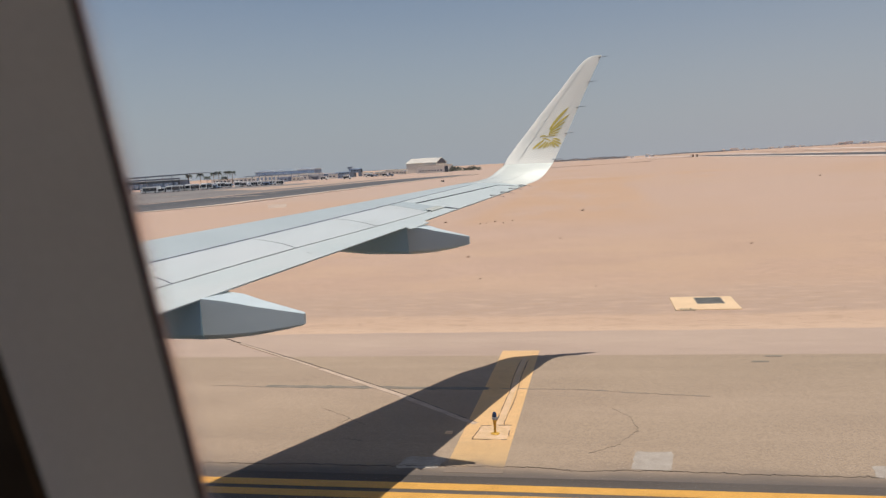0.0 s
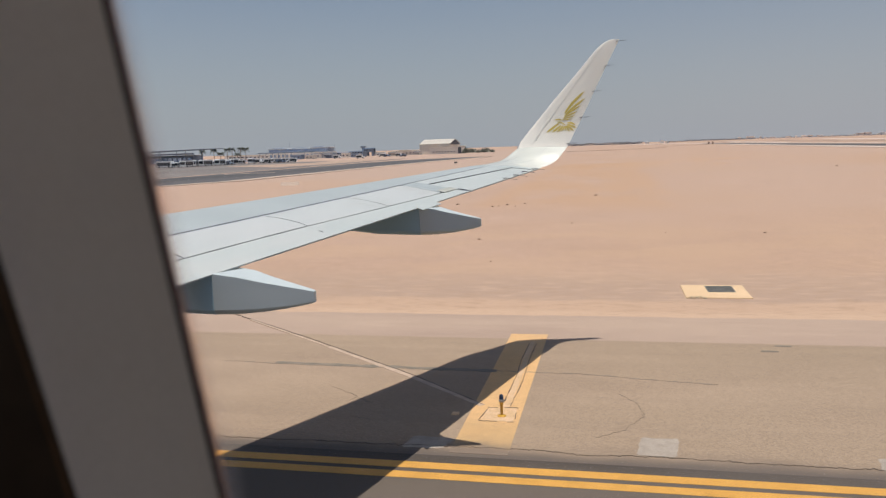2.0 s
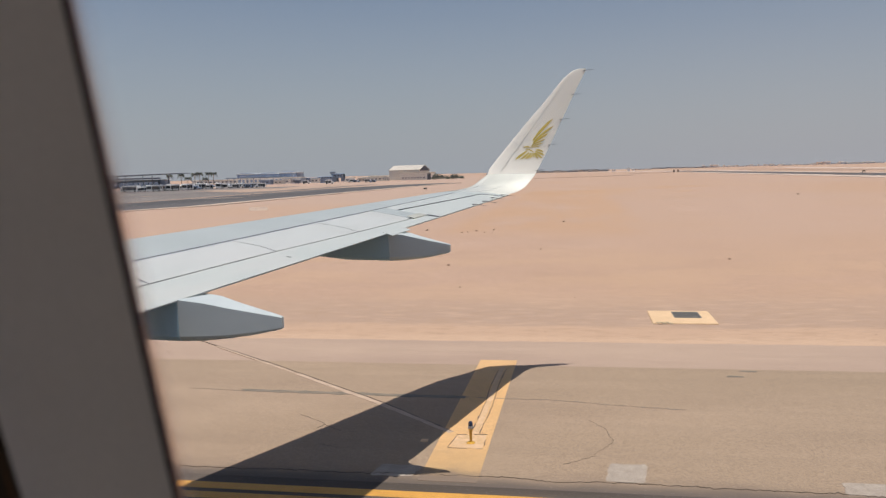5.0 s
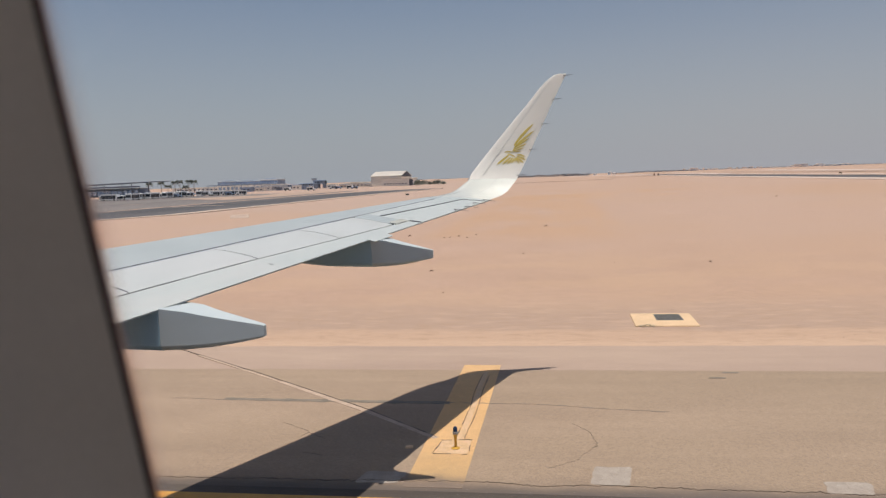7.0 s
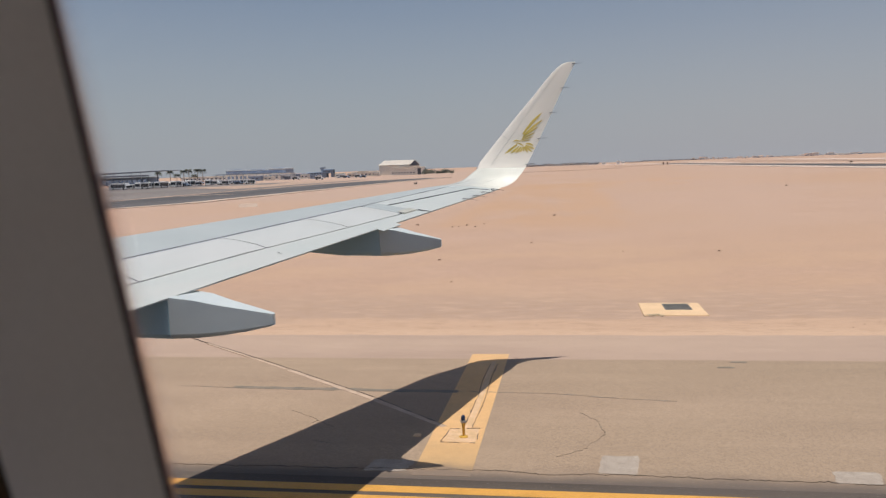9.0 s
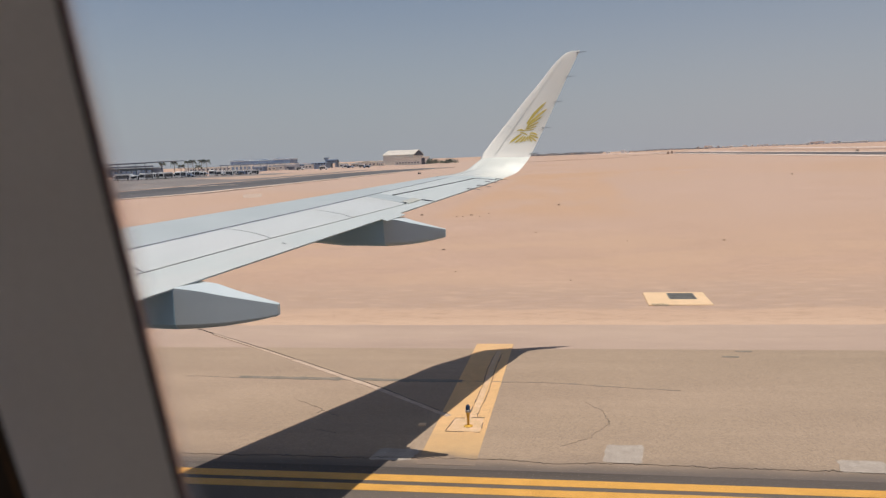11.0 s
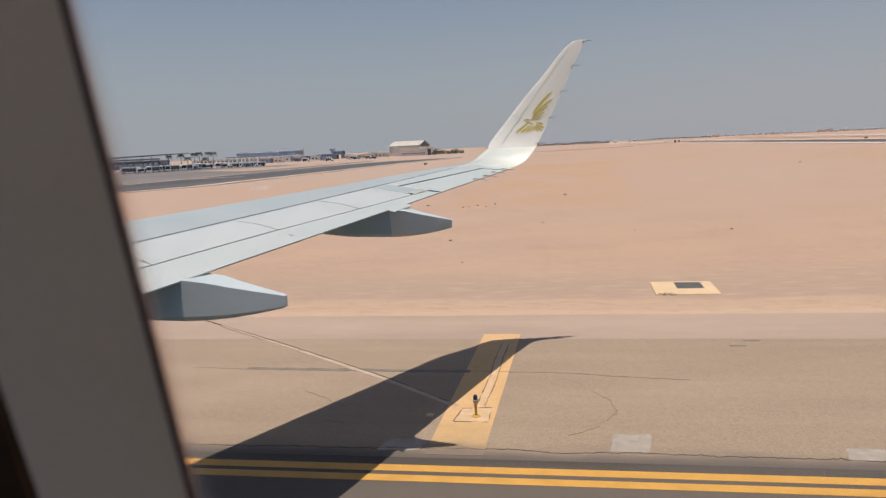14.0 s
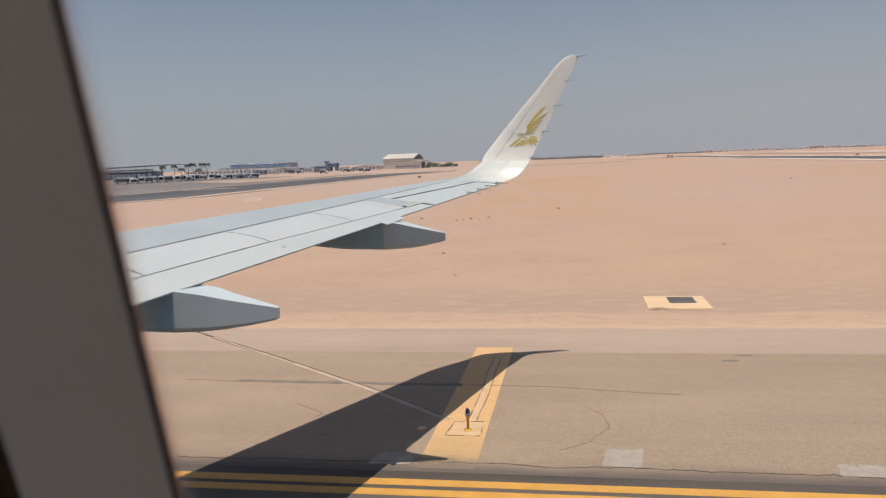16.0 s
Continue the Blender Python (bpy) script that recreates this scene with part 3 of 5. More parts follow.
seal_strip("panel_seal", [(0.90, 11.9), (0.95, 11.87), (0.995, 11.85)], 0.016, 0.008, wing, LINE_GREY)


def aileron_start(y):
    return 0.652 + 0.028 * (y - 12.28)


panel("fixed_panel", lambda y: (hinge_s(y) + 0.002 + 0.040 / (te_x(y) - le_x(y)), aileron_start(y) - 0.008), 11.96, 14.72, SPOILER, wing, 0.006, 0.03, ns=6, ny=10)
panel("aileron", lambda y: (aileron_start(y) + 0.010, 1.0), 11.88, 14.72, FLAP, wing, 0.0, 0.012, ns=8, ny=10, label="pale aileron with a dark hinge gap")
seal_strip("aileron_seal", [(aileron_start(y) + 0.001, y) for y in (11.96, 12.8, 13.7, 14.72)], 0.014, 0.007, wing)
seal_strip("panel_seal", [(aileron_start(14.74) + (1.0 - aileron_start(14.74)) * t, 14.735) for t in (0, 0.35, 0.7, 1)], 0.016, 0.006, wing)
panel("flap_tab", lambda y: (0.97, 1.045), 10.54, 11.08, FLAP, wing, 0.001, 0.01, ns=3, ny=2, label="pale flap edge plate over the fairing", skew=1.6)
panel("tip_panel", lambda y: (hinge_s(y) + 0.012, 1.0), 14.75, 14.99, SPOILER, wing, 0.002, 0.012, ns=8, ny=2)

# sharklet: stations of height give the span, leading and trailing edge
ST = [(3.948, 15.0, -2.944, -1.379), (3.968, 15.2, -2.83, -1.335), (3.985, 15.42, -2.68, -1.27), (4.02, 15.64, -2.50, -1.19), (4.07, 15.88, -2.31, -1.12), (4.14, 16.08, -2.19, -1.065),
      (4.23, 16.24, -2.09, -1.00), (4.34, 16.37, -1.955, -0.92), (4.48, 16.44, -1.90, -0.85), (4.88, 16.51, -1.57, -0.645), (5.39, 16.56, -1.14, -0.40), (5.87, 16.61, -0.71, -0.17),
      (6.19, 16.64, -0.445, -0.012), (6.33, 16.655, -0.315, 0.06), (6.42, 16.665, -0.215, 0.105), (6.48, 16.67, -0.12, 0.135), (6.51, 16.675, -0.02, 0.15)]


def sharklet_point(i, s, side):
    z, y, xl, xt = ST[i]
    a, b = ST[max(i - 1, 0)], ST[min(i + 1, len(ST) - 1)]
    dz, dy = b[0] - a[0], b[1] - a[1]
    if i == 0:
        dz, dy = 0.0713, 1.0
    ln = math.hypot(dz, dy)
    c = xt - xl
    h = c * thick(s) * (1.0 if i == 0 else max(0.62, 1.0 - 0.06 * i)) * (1 if side > 0 else -0.55)
    up = (1 - s) * c * math.tan(radians(0.5)) * max(0.0, 1 - i / 5)
    return Vector((xl + c * s, y - dz / ln * h, z + dy / ln * h + up))


rings = [[sharklet_point(i, s, 1) for s in S] + [sharklet_point(i, s, -1) for s in S[-2:0:-1]] for i in range(len(ST))]
BASE = 7
loft("sharklet_root", rings[:BASE + 1], BLEND, wing, "pale blended wingtip curving up into the sharklet")
sharklet = loft("sharklet", [[p + Vector((0, -0.003, 0)) * (1 if k == 0 else 0) for p in r] for k, r in enumerate(rings[BASE:])], WHITE, wing, "tall white sharklet blade with gold emblem")


def sharklet_face(x, z, out=0.004):
    """The point of the sharklet's inner face at x and height z."""
    i = next(k for k in range(len(ST) - 1) if ST[k + 1][0] >= z)
    t = (z - ST[i][0]) / (ST[i + 1][0] - ST[i][0])
    xl, xt = (ST[i][k] + t * (ST[i + 1][k] - ST[i][k]) for k in (2, 3))
    s = min(0.999, max(0.001, (x - xl) / (xt - xl)))
    p = sharklet_point(i, s, 1).lerp(sharklet_point(i + 1, s, 1), t)
    return Vector((x, p.y - out, z))


def blade(points, width, parent, mat=GOLD, name="emblem_feather"):
    """A tapered flat blade along points (x, z) on the sharklet's inner face."""
    n, left, right = 7, [], []
    for k in range(n):
        t = k / (n - 1)
        p, q, r = (Vector(a) for a in points)
        c = p * (1 - t) ** 2 + q * 2 * t * (1 - t) + r * t * t
        d = ((q - p) * (1 - t) + (r - q) * t).normalized()
        w = width * np.interp(t, (0, 0.25, 0.6, 0.88, 1), (0.55, 0.8, 1.0, 0.72, 0.12))
        left.append(c + Vector((-d.y, d.x)) * w)
        right.append(c - Vector((-d.y, d.x)) * w)
    ring = left + right[::-1]
    v = [sharklet_face(a.x, a.y, 0.005) for a in ring] + [sharklet_face(a.x, a.y, -0.002) for a in ring]
    m = len(ring)
    f = [(k, k + 1, m - 2 - k, m - 1 - k) for k in range(n - 1)]
    f += [tuple(i + m for i in q[::-1]) for q in f]
    f += [(k, (k + 1) % m, (k + 1) % m + m, k + m) for k in range(m)]
    return solid(name, v, f, mat, parent)


def mark_at(u, w):
    """Emblem coordinates, each from 0 to 1, on the sharklet's inner face."""
    return (-1.35 + 0.79 * u, 4.65 + 0.83 * w)


# upper plumes, crest and lower fans, as plain curved bars
PLUMES = (((0.48, 0.47), (0.65, 0.71), (1.00, 1.00), 0.030), ((0.50, 0.44), (0.74, 0.645), (1.01, 0.82), 0.023),
          ((0.47, 0.40), (0.70, 0.545), (0.89, 0.645), 0.018), ((0.45, 0.365), (0.63, 0.43), (0.80, 0.505), 0.015),
          ((0.43, 0.335), (0.57, 0.355), (0.74, 0.405), 0.012), ((0.38, 0.305), (0.52, 0.305), (0.67, 0.325), 0.010),
          ((0.22, 0.305), (0.30, 0.335), (0.40, 0.30), 0.016))
FANS = (((0.32, 0.22), (0.18, 0.12), (0.00, 0.00), 0.024), ((0.37, 0.17), (0.27, 0.07), (0.14, 0.00), 0.022),
        ((0.43, 0.16), (0.37, 0.07), (0.27, 0.00), 0.022), ((0.47, 0.14), (0.44, 0.07), (0.38, 0.02), 0.016),
        ((0.28, 0.26), (0.40, 0.25), (0.50, 0.17), 0.014), ((0.55, 0.23), (0.66, 0.24), (0.75, 0.17), 0.019),
        ((0.54, 0.19), (0.67, 0.15), (0.77, 0.09), 0.020), ((0.53, 0.16), (0.64, 0.08), (0.71, 0.02), 0.020),
        ((0.51, 0.15), (0.56, 0.07), (0.60, 0.00), 0.018), ((0.49, 0.15), (0.49, 0.08), (0.50, 0.03), 0.013))
for a, b, c, w in PLUMES + FANS:
    blade((mark_at(*a), mark_at(*b), mark_at(*c)), w, sharklet)
# seam behind the leading edge of the sharklet
seam = [(-1.70, 4.36), (-1.474, 4.666), (-1.16, 5.08), (-0.854, 5.494), (-0.52, 5.93), (-0.19, 6.36)]
for (xa, za), (xb, zb) in zip(seam, seam[1:]):
    v = []
    for o in (0.004, -0.003):
        v += [sharklet_face(xa - 0.003, za, o), sharklet_face(xb - 0.003, zb, o), sharklet_face(xb + 0.003, zb, o), sharklet_face(xa + 0.003, za, o)]
    solid("seam", v, [(0, 1, 2, 3), (7, 6, 5, 4), (0, 1, 5, 4), (1, 2, 6, 5), (2, 3, 7, 6), (3, 0, 4, 7)], SEAL_GREY, sharklet)


# joint across the leading-edge band
for xa, za, xb, zb in ((-1.43, 5.04, -1.345, 5.0), (-1.345, 5.0, -1.255, 4.935)):
    v = []
    for o in (0.004, -0.003):
        v += [sharklet_face(xa, za - 0.003, o), sharklet_face(xb, zb - 0.003, o), sharklet_face(xb, zb + 0.003, o), sharklet_face(xa, za + 0.003, o)]
    solid("band_joint", v, [(0, 1, 2, 3), (7, 6, 5, 4), (0, 1, 5, 4), (1, 2, 6, 5), (2, 3, 7, 6), (3, 0, 4, 7)], SEAL_GREY, sharklet)


# faint joints across the blended tip
for s in (0.17, 0.24, 0.60):
    v = []
    for i in range(BASE + 1):
        a, b = sharklet_point(i, s - 0.003, 1), sharklet_point(i, s + 0.003, 1)
        dz, dy = ST[min(i + 1, BASE)][0] - ST[max(i - 1, 0)][0], ST[min(i + 1, BASE)][1] - ST[max(i - 1, 0)][1]
        o = Vector((0, -dz, dy)).normalized()
        v += [a - o * 0.004, a + o * 0.002, b + o * 0.002, b - o * 0.004]
    f = [(4 * k + c, 4 * k + c + 1, 4 * k + c + 5, 4 * k + c + 4) for k in range(BASE) for c in range(3)]
    solid("root_seam", v, f, SEAL_GREY, wing)


def wick(x, y, z, parent, ln=0.2):
    tube("static_wick", [(x - 0.05, y - 0.01, z), (x - 0.01, y - 0.008, z), (x + 0.03, y, z + 0.002)], [0.008, 0.010, 0.006], LINE_GREY, parent, 6)
    tube("static_wick", [(x + 0.02, y, z + 0.002), (x + ln, y, z + 0.012)], [0.006, 0.003], BLACK, parent, 5)


for z in (4.41, 4.94, 5.47, 5.98, 6.47):
    i = next(k for k in range(len(ST) - 1) if ST[k + 1][0] >= z)
    t = (z - ST[i][0]) / (ST[i + 1][0] - ST[i][0])
    wick(ST[i][3] + t * (ST[i + 1][3] - ST[i][3]), ST[i][1] + t * (ST[i + 1][1] - ST[i][1]), z, sharklet, 0.16)
for y, lift in ((13.29, 0.022), (13.77, 0.020), (14.19, 0.034), (14.72, 0.03)):
    x, z = te_x(y), te_z(y) + lift
    tube("static_wick", [(x - 0.05, y, z), (x + 0.02, y, z)], [0.010, 0.009], LINE_GREY, wing, 6)
    tube("static_wick", [(x + 0.02, y, z), (x + 0.21, y, z - 0.033)], [0.006, 0.003], LINE_GREY, wing, 5)


# flap track fairings
def fairing(y, tail_x, tail_top, tail_low, low, front_x, lean=0.985):
    """Canoe fairing hung under the trailing edge, flat-sided with a crisp upper edge; low is its deepest line."""
    f = thing("flap_track_fairing", "", "")
    f.parent = wing
    te = te_x(y)
    top = te_z(y) - 0.012
    d = tail_x - te
    prof = [(front_x, te_z(y) + 0.10, te_z(y) + 0.02, 0.05), (front_x + 0.5, top + 0.10, low + 0.21, 0.14), (te - 1.25, top + 0.05, low + 0.085, 0.185), (te - 0.68, top + 0.01, low + 0.018, 0.213), (te - 0.06, top - 0.012, low, 0.221)]
    rear = [(te - 0.057, top, low, 0.217), (te + 0.2 * d, top + (tail_top - top) * 0.17, low + 0.007, 0.2)]
    for k in (0.45, 0.7, 0.85, 0.97):
        rear.append((te + k * d, top + (tail_top - top) * k ** 0.97, low + (tail_low - low) * k ** 1.9, 0.219 - 0.188 * k ** 1.15))
    rear.append((tail_x, tail_top - 0.004, tail_low + 0.006, 0.026))
    ring = ((-0.3, 0.0), (0.2 - lean * 0.93, 0.02), (-lean * 0.92, 0.09), (-lean, 0.155), (-1.0, 0.99), (-0.988, 1.0), (-0.4, 1.004))
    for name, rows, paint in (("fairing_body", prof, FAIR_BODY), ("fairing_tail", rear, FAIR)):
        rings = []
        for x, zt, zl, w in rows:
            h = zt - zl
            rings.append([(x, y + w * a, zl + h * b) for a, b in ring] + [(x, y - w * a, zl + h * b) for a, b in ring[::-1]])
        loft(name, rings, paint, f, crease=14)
    # rivet rows on the tail's near side: two across, one under the upper edge
    def side(k, b):
        i = next(j for j in range(len(rear) - 1) if rear[j + 1][0] >= te + k * d - 1e-6)
        t = (te + k * d - rear[i][0]) / (rear[i + 1][0] - rear[i][0])
        x, zt, zl, w = (p + t * (q - p) for p, q in zip(rear[i], rear[i + 1]))
        return Vector((x, y - w - 0.001, zl + (zt - zl) * b))

    spots = [side(k, 0.25 + 0.12 * j) for k in (0.80, 0.93) for j in range(6)] + [side(0.06 + 0.06 * j, 0.88) for j in range(15)]
    v, fc = [], []
    for p in spots:
        b0 = len(v)
        v += [p + Vector((0.0045 * math.cos(a * math.tau / 6), 0.004, 0.0045 * math.sin(a * math.tau / 6))) for a in range(6)] + [p + Vector((0, -0.002, 0))]
        fc += [(b0 + a, b0 + (a + 1) % 6, b0 + 6) for a in range(6)]
    tagged(solid("rivets", v, fc, SEAL_GREY, f), kind="stuff")
    return f


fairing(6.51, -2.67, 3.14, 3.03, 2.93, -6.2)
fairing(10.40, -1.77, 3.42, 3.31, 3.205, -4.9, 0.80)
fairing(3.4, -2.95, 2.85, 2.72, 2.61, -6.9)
# green position light at the foot of the sharklet's leading edge
tube("position_light", [(-1.97, 16.37, 4.345), (-1.93, 16.395, 4.375), (-1.88, 16.42, 4.41)], [0.010, 0.018, 0.012], LAMP_GREY, wing, 8, "small grey position light")

# painted numerals on the flap
for y, s in ((8.28, 0.925),):
    cu = bpy.data.curves.new("numeral", "FONT")
    cu.body, cu.size, cu.extrude = "2", 0.075, 0.001
    cu.materials.append(BLACK)
    ob = new("numeral", cu)
    p, q, r = section(s, y), section(s - 0.02, y), section(s, y + 0.05)
    u = (p - q).normalized()
    w = (r - p).normalized()
    m = Matrix((-w, u, (-w).cross(u))).transposed().to_4x4()
    m.translation = p + m.to_3x3().col[2] * 0.004
    if m.to_3x3().col[2].z < 0:
        m = Matrix((w, u, w.cross(u))).transposed().to_4x4()
        m.translation = p + m.to_3x3().col[2] * 0.004
    ob.matrix_world = m
    ob.parent = wing


# ---- cabin round the camera ----
LEAN = 0.256


def wall_y(zr):
    """The lean of the side wall: its distance at a height above the eye."""
    return 0.200 - LEAN * zr


def opening(x0, x1, z0, z1, r, n=8):
    pts = []
    for cx, cz, a0 in ((x1 - r, z1 - r, 0), (x0 + r, z1 - r, 90), (x0 + r, z0 + r, 180), (x1 - r, z0 + r, 270)):
        for k in range(n + 1):
            a = radians(a0 + 90 * k / n)
            pts.append((cx + r * math.cos(a), cz + r * math.sin(a)))
    return pts


def ring_at(pts, cx, depth):
    return [(cx + x, wall_y(z) + depth, EYE + z) for x, z in pts]


def band(name, rings, mat, parent=None, label="", smooth=True):
    n = len(rings[0])
    faces = [(i * n + j, i * n + (j + 1) % n, (i + 1) * n + (j + 1) % n, (i + 1) * n + j) for i in range(len(rings) - 1) for j in range(n)]
    return solid(name, [p for r in rings for p in r], faces, mat, parent, label, smooth)


def rim(cx, half, z0, z1, pts):
    """Points on a rectangle matching those of an opening, one for one."""
    mx, mz = (min(p[0] for p in pts) + max(p[0] for p in pts)) / 2, (min(p[1] for p in pts) + max(p[1] for p in pts)) / 2
    out = []
    n = len(pts) // 4
    corners = ((half, z1), (-half, z1), (-half, z0), (half, z0))
    mids = ((0, z1), (-half, mz), (0, z0), (half, mz))
    for q in range(4):
        start, end = mids[q - 1], mids[q]
        for k in range(n):
            t = k / (n - 1)
            c = corners[q]
            a, b = (start, c) if t < 0.5 else (c, end)
            u = t * 2 if t < 0.5 else t * 2 - 1
            out.append((a[0] + (b[0] - a[0]) * u, a[1] + (b[1] - a[1]) * u))
    return out


PITCH = 0.533
inner = opening(-0.1645, 0.157, -0.240, 0.170, 0.095)
outer = opening(-0.1339, 0.1285, -0.2085, 0.1385, 0.075)
port = opening(-0.185, 0.18, -0.26, 0.19, 0.10)
glass = opening(-0.1329, 0.1256, -0.2056, 0.1356, 0.0725)
win = thing("cabin_window", "beige moulded cabin wall panel with a window opening", "cabin window", "rows of cabin windows", (0, 0.2, EYE))
border = rim(0, PITCH / 2, -0.55, 0.45, inner)
trim = [ring_at(border, 0, 0.012), ring_at(border, 0, -0.031), ring_at([(x * 1.004, z * 1.004) for x, z in inner], 0, -0.031), ring_at([(x * 1.002, z * 1.002) for x, z in inner], 0, -0.026)]
rows = [ring_at([(a[0] + (b[0] - a[0]) * t, a[1] + (b[1] - a[1]) * t) for a, b in zip(inner, outer)], 0, -0.030 + 0.028 * t ** 0.62) for t in (0.0, 0.03, 0.08, 0.16, 0.28, 0.42, 0.58, 0.78, 1.0)]
rows.append(ring_at(outer, 0, 0.0025))
seal = [ring_at(outer, 0, -0.0022), ring_at([(x * 0.996, z * 0.996) for x, z in outer], 0, -0.0022), ring_at(glass, 0, -0.0008), ring_at(glass, 0, 0.0008), ring_at(outer, 0, 0.0012)]
hull = [ring_at(port, 0, 0.014), ring_at(port, 0, 0.05), ring_at(border, 0, 0.05), ring_at(border, 0, 0.014)]


def lip(name, k0, k1, mat):
    """A band on the pane's inner face, between two shares of its outline."""
    return band(name, [ring_at([(x * k, z * k) for x, z in glass], 0, -0.0014) for k in (k0, k1)], mat, pane)


pane = solid("pane", ring_at(glass, 0, 0.0), [tuple(range(len(glass)))], PANE, win)
pane.visible_shadow = False
for ob in (pane, band("window_surround", rows, TRIMPANEL, win), band("wall_trim", trim, BROWN, win, "dark brown wall trim"), band("lit_trim_edge", [ring_at([(x * k, z * k) for x, z in inner], 0, -d) for k, d in ((1.013, 0.0312), (1.009, 0.0322), (1.004, 0.0316))], AMBER, win, "thin amber band for the lit edge round the window panel"), band("window_seal", seal, RUBBER, win), band("fuselage_skin", hull, SKIN, win)):
    ob.matrix_parent_inverse = Matrix.Translation((0, -0.2, -EYE))
for name, k0, k1, mat in (("pane_fringe", 1.0, 0.990, FRINGE), ("pane_margin", 0.990, 0.977, MARGIN), ("pane_scuff", 0.977, 0.966, SCUFFED), ("pane_scuff", 0.966, 0.954, HAZY), ("pane_scuff", 0.954, 0.938, CLOUDED)):
    lip(name, k0, k1, mat)
BAYS = 4
MID = -1.6
FAR_Y = 2 * MID
for k in range(-BAYS, BAYS + 1):
    if k:
        copy_thing(win, pose(k * PITCH, 0.2, EYE))
    copy_thing(win, pose(k * PITCH, 2 * MID - 0.2, EYE, 0, 0, 180))
# fill lamps added at the sunny far side's windows brighten the near window surround
for k in (-3, -1, 0, 1, 3):
    day = new("window_fill", bpy.data.lights.new("window_fill", "AREA"))
    day.data.shape, day.data.size, day.data.size_y = "RECTANGLE", 0.24, 0.32
    day.data.energy, day.data.color = 2.25, (1.0, 0.95, 0.91)
    day.matrix_world = look((k * PITCH, FAR_Y - 0.19, EYE - 0.035), (k * PITCH, 0.0, EYE - 0.035))
E_ = (BAYS + 0.5) * PITCH
yb, yt = wall_y(-0.55), wall_y(0.45)
zb, zt = EYE - 0.55, EYE + 0.45
tagged(box("wall_lower", -E_, E_, yb - 0.03, yb + 0.05, 3.3, zb, CABIN), "beige cabin side wall below the windows", "wall", kind="structure")
tagged(box("wall_far_lower", -E_, E_, FAR_Y - yb - 0.05, FAR_Y - yb + 0.03, 3.3, zb, CABIN), "beige far side wall below the windows", "wall", kind="structure")
for name, sg in (("wall_upper", 1), ("wall_far_upper", -1)):
    v = [(x, MID + sg * (y - MID), z) for x in (-E_, E_) for y, z in ((yt - 0.03, zt), (yt + 0.05, zt), (-0.45, 5.45), (-0.55, 5.40))]
    tagged(solid(name, v, [(0, 1, 2, 3), (7, 6, 5, 4), (0, 4, 5, 1), (1, 5, 6, 2), (2, 6, 7, 3), (3, 7, 4, 0)], CABIN), "beige cabin wall curving up to the ceiling", "wall", kind="structure")
tagged(box("ceiling", -E_, E_, FAR_Y + 0.45, -0.45, 5.42, 5.50, CABIN), "plain beige cabin ceiling", "ceiling", kind="structure")
tagged(box("floor", -E_, E_, FAR_Y - yb - 0.05, yb + 0.05, 3.22, 3.3, CARPET), "dark carpeted cabin floor", "floor", kind="structure")
ring = [(MID + 1.93 * math.cos(a), 3.62 + 1.93 * math.sin(a)) for a in (math.pi + math.pi * k / 24 for k in range(25))]
belly = [[(x, MID + (y - MID) * q, 3.62 + (z - 3.62) * q) for y, z in ring if z < 3.2] for x, q in ((-E_ - 0.05, 0.999), (0, 1.0), (E_ + 0.05, 0.999))]
tagged(loft("fuselage_belly", belly, SKIN), "white painted underside of the fuselage", "fuselage", kind="structure")
hoop = [(MID + 1.93 * math.cos(k * math.tau / 40), 3.62 + 1.98 * math.sin(k * math.tau / 40)) for k in range(40)]
for name, xa, xb in (("wall_fore", -E_ - 0.05, -E_ - 0.004), ("wall_aft", E_ + 0.004, E_ + 0.05)):
    tagged(loft(name, [[(x, MID + (y - MID) * 0.985, 3.62 + (z - 3.62) * 0.985) for y, z in hoop] for x in (xa, xb)], CABIN), "plain beige cabin partition", "wall", kind="structure")
for name, xa, xb in (("fuselage_fore", -10.6, -E_ - 0.06), ("fuselage_aft", E_ + 0.06, 5.5)):
    tagged(loft(name, [[(x, y, z) for y, z in hoop] for x in (xa, (xa + xb) / 2, xb)], SKIN), "plain white painted fuselage barrel", "fuselage", kind="structure")

# ---- things on the taxiway ----
lamp = thing("taxiway_edge_light", "yellow post light with blue lens on the shoulder stripe", "edge light", at=(SX + 0.12, 12.04, 0.0))
def disc_stack(name, rows, mat, parent, n=14):
    return loft(name, [[(r * math.cos(k * math.tau / n), r * math.sin(k * math.tau / n), z) for k in range(n)] for z, r in rows], mat, parent)
disc_stack("base_plate", [(0.0, 0.075), (0.015, 0.075), (0.025, 0.05), (0.03, 0.03)], LAMP_YELLOW, lamp)
disc_stack("post", [(0.03, 0.02), (0.14, 0.022), (0.22, 0.03), (0.24, 0.036), (0.25, 0.038)], LAMP_YELLOW, lamp)
disc_stack("collar", [(0.25, 0.042), (0.27, 0.047), (0.285, 0.046), (0.29, 0.036)], LAMP_GREY, lamp)
disc_stack("lens", [(0.29, 0.035), (0.33, 0.036), (0.355, 0.031), (0.37, 0.018), (0.374, 0.005)], LAMP_BLUE, lamp)


def flat(name, pts, z0, z1, mat, parent=None, label=""):
    n = len(pts)
    v = [(x, y, z0) for x, y in pts] + [(x, y, z1) for x, y in pts]
    f = [tuple(range(n))[::-1], tuple(range(n, 2 * n))] + [(i, (i + 1) % n, (i + 1) % n + n, i + n) for i in range(n)]
    return solid(name, v, f, mat, parent, label)


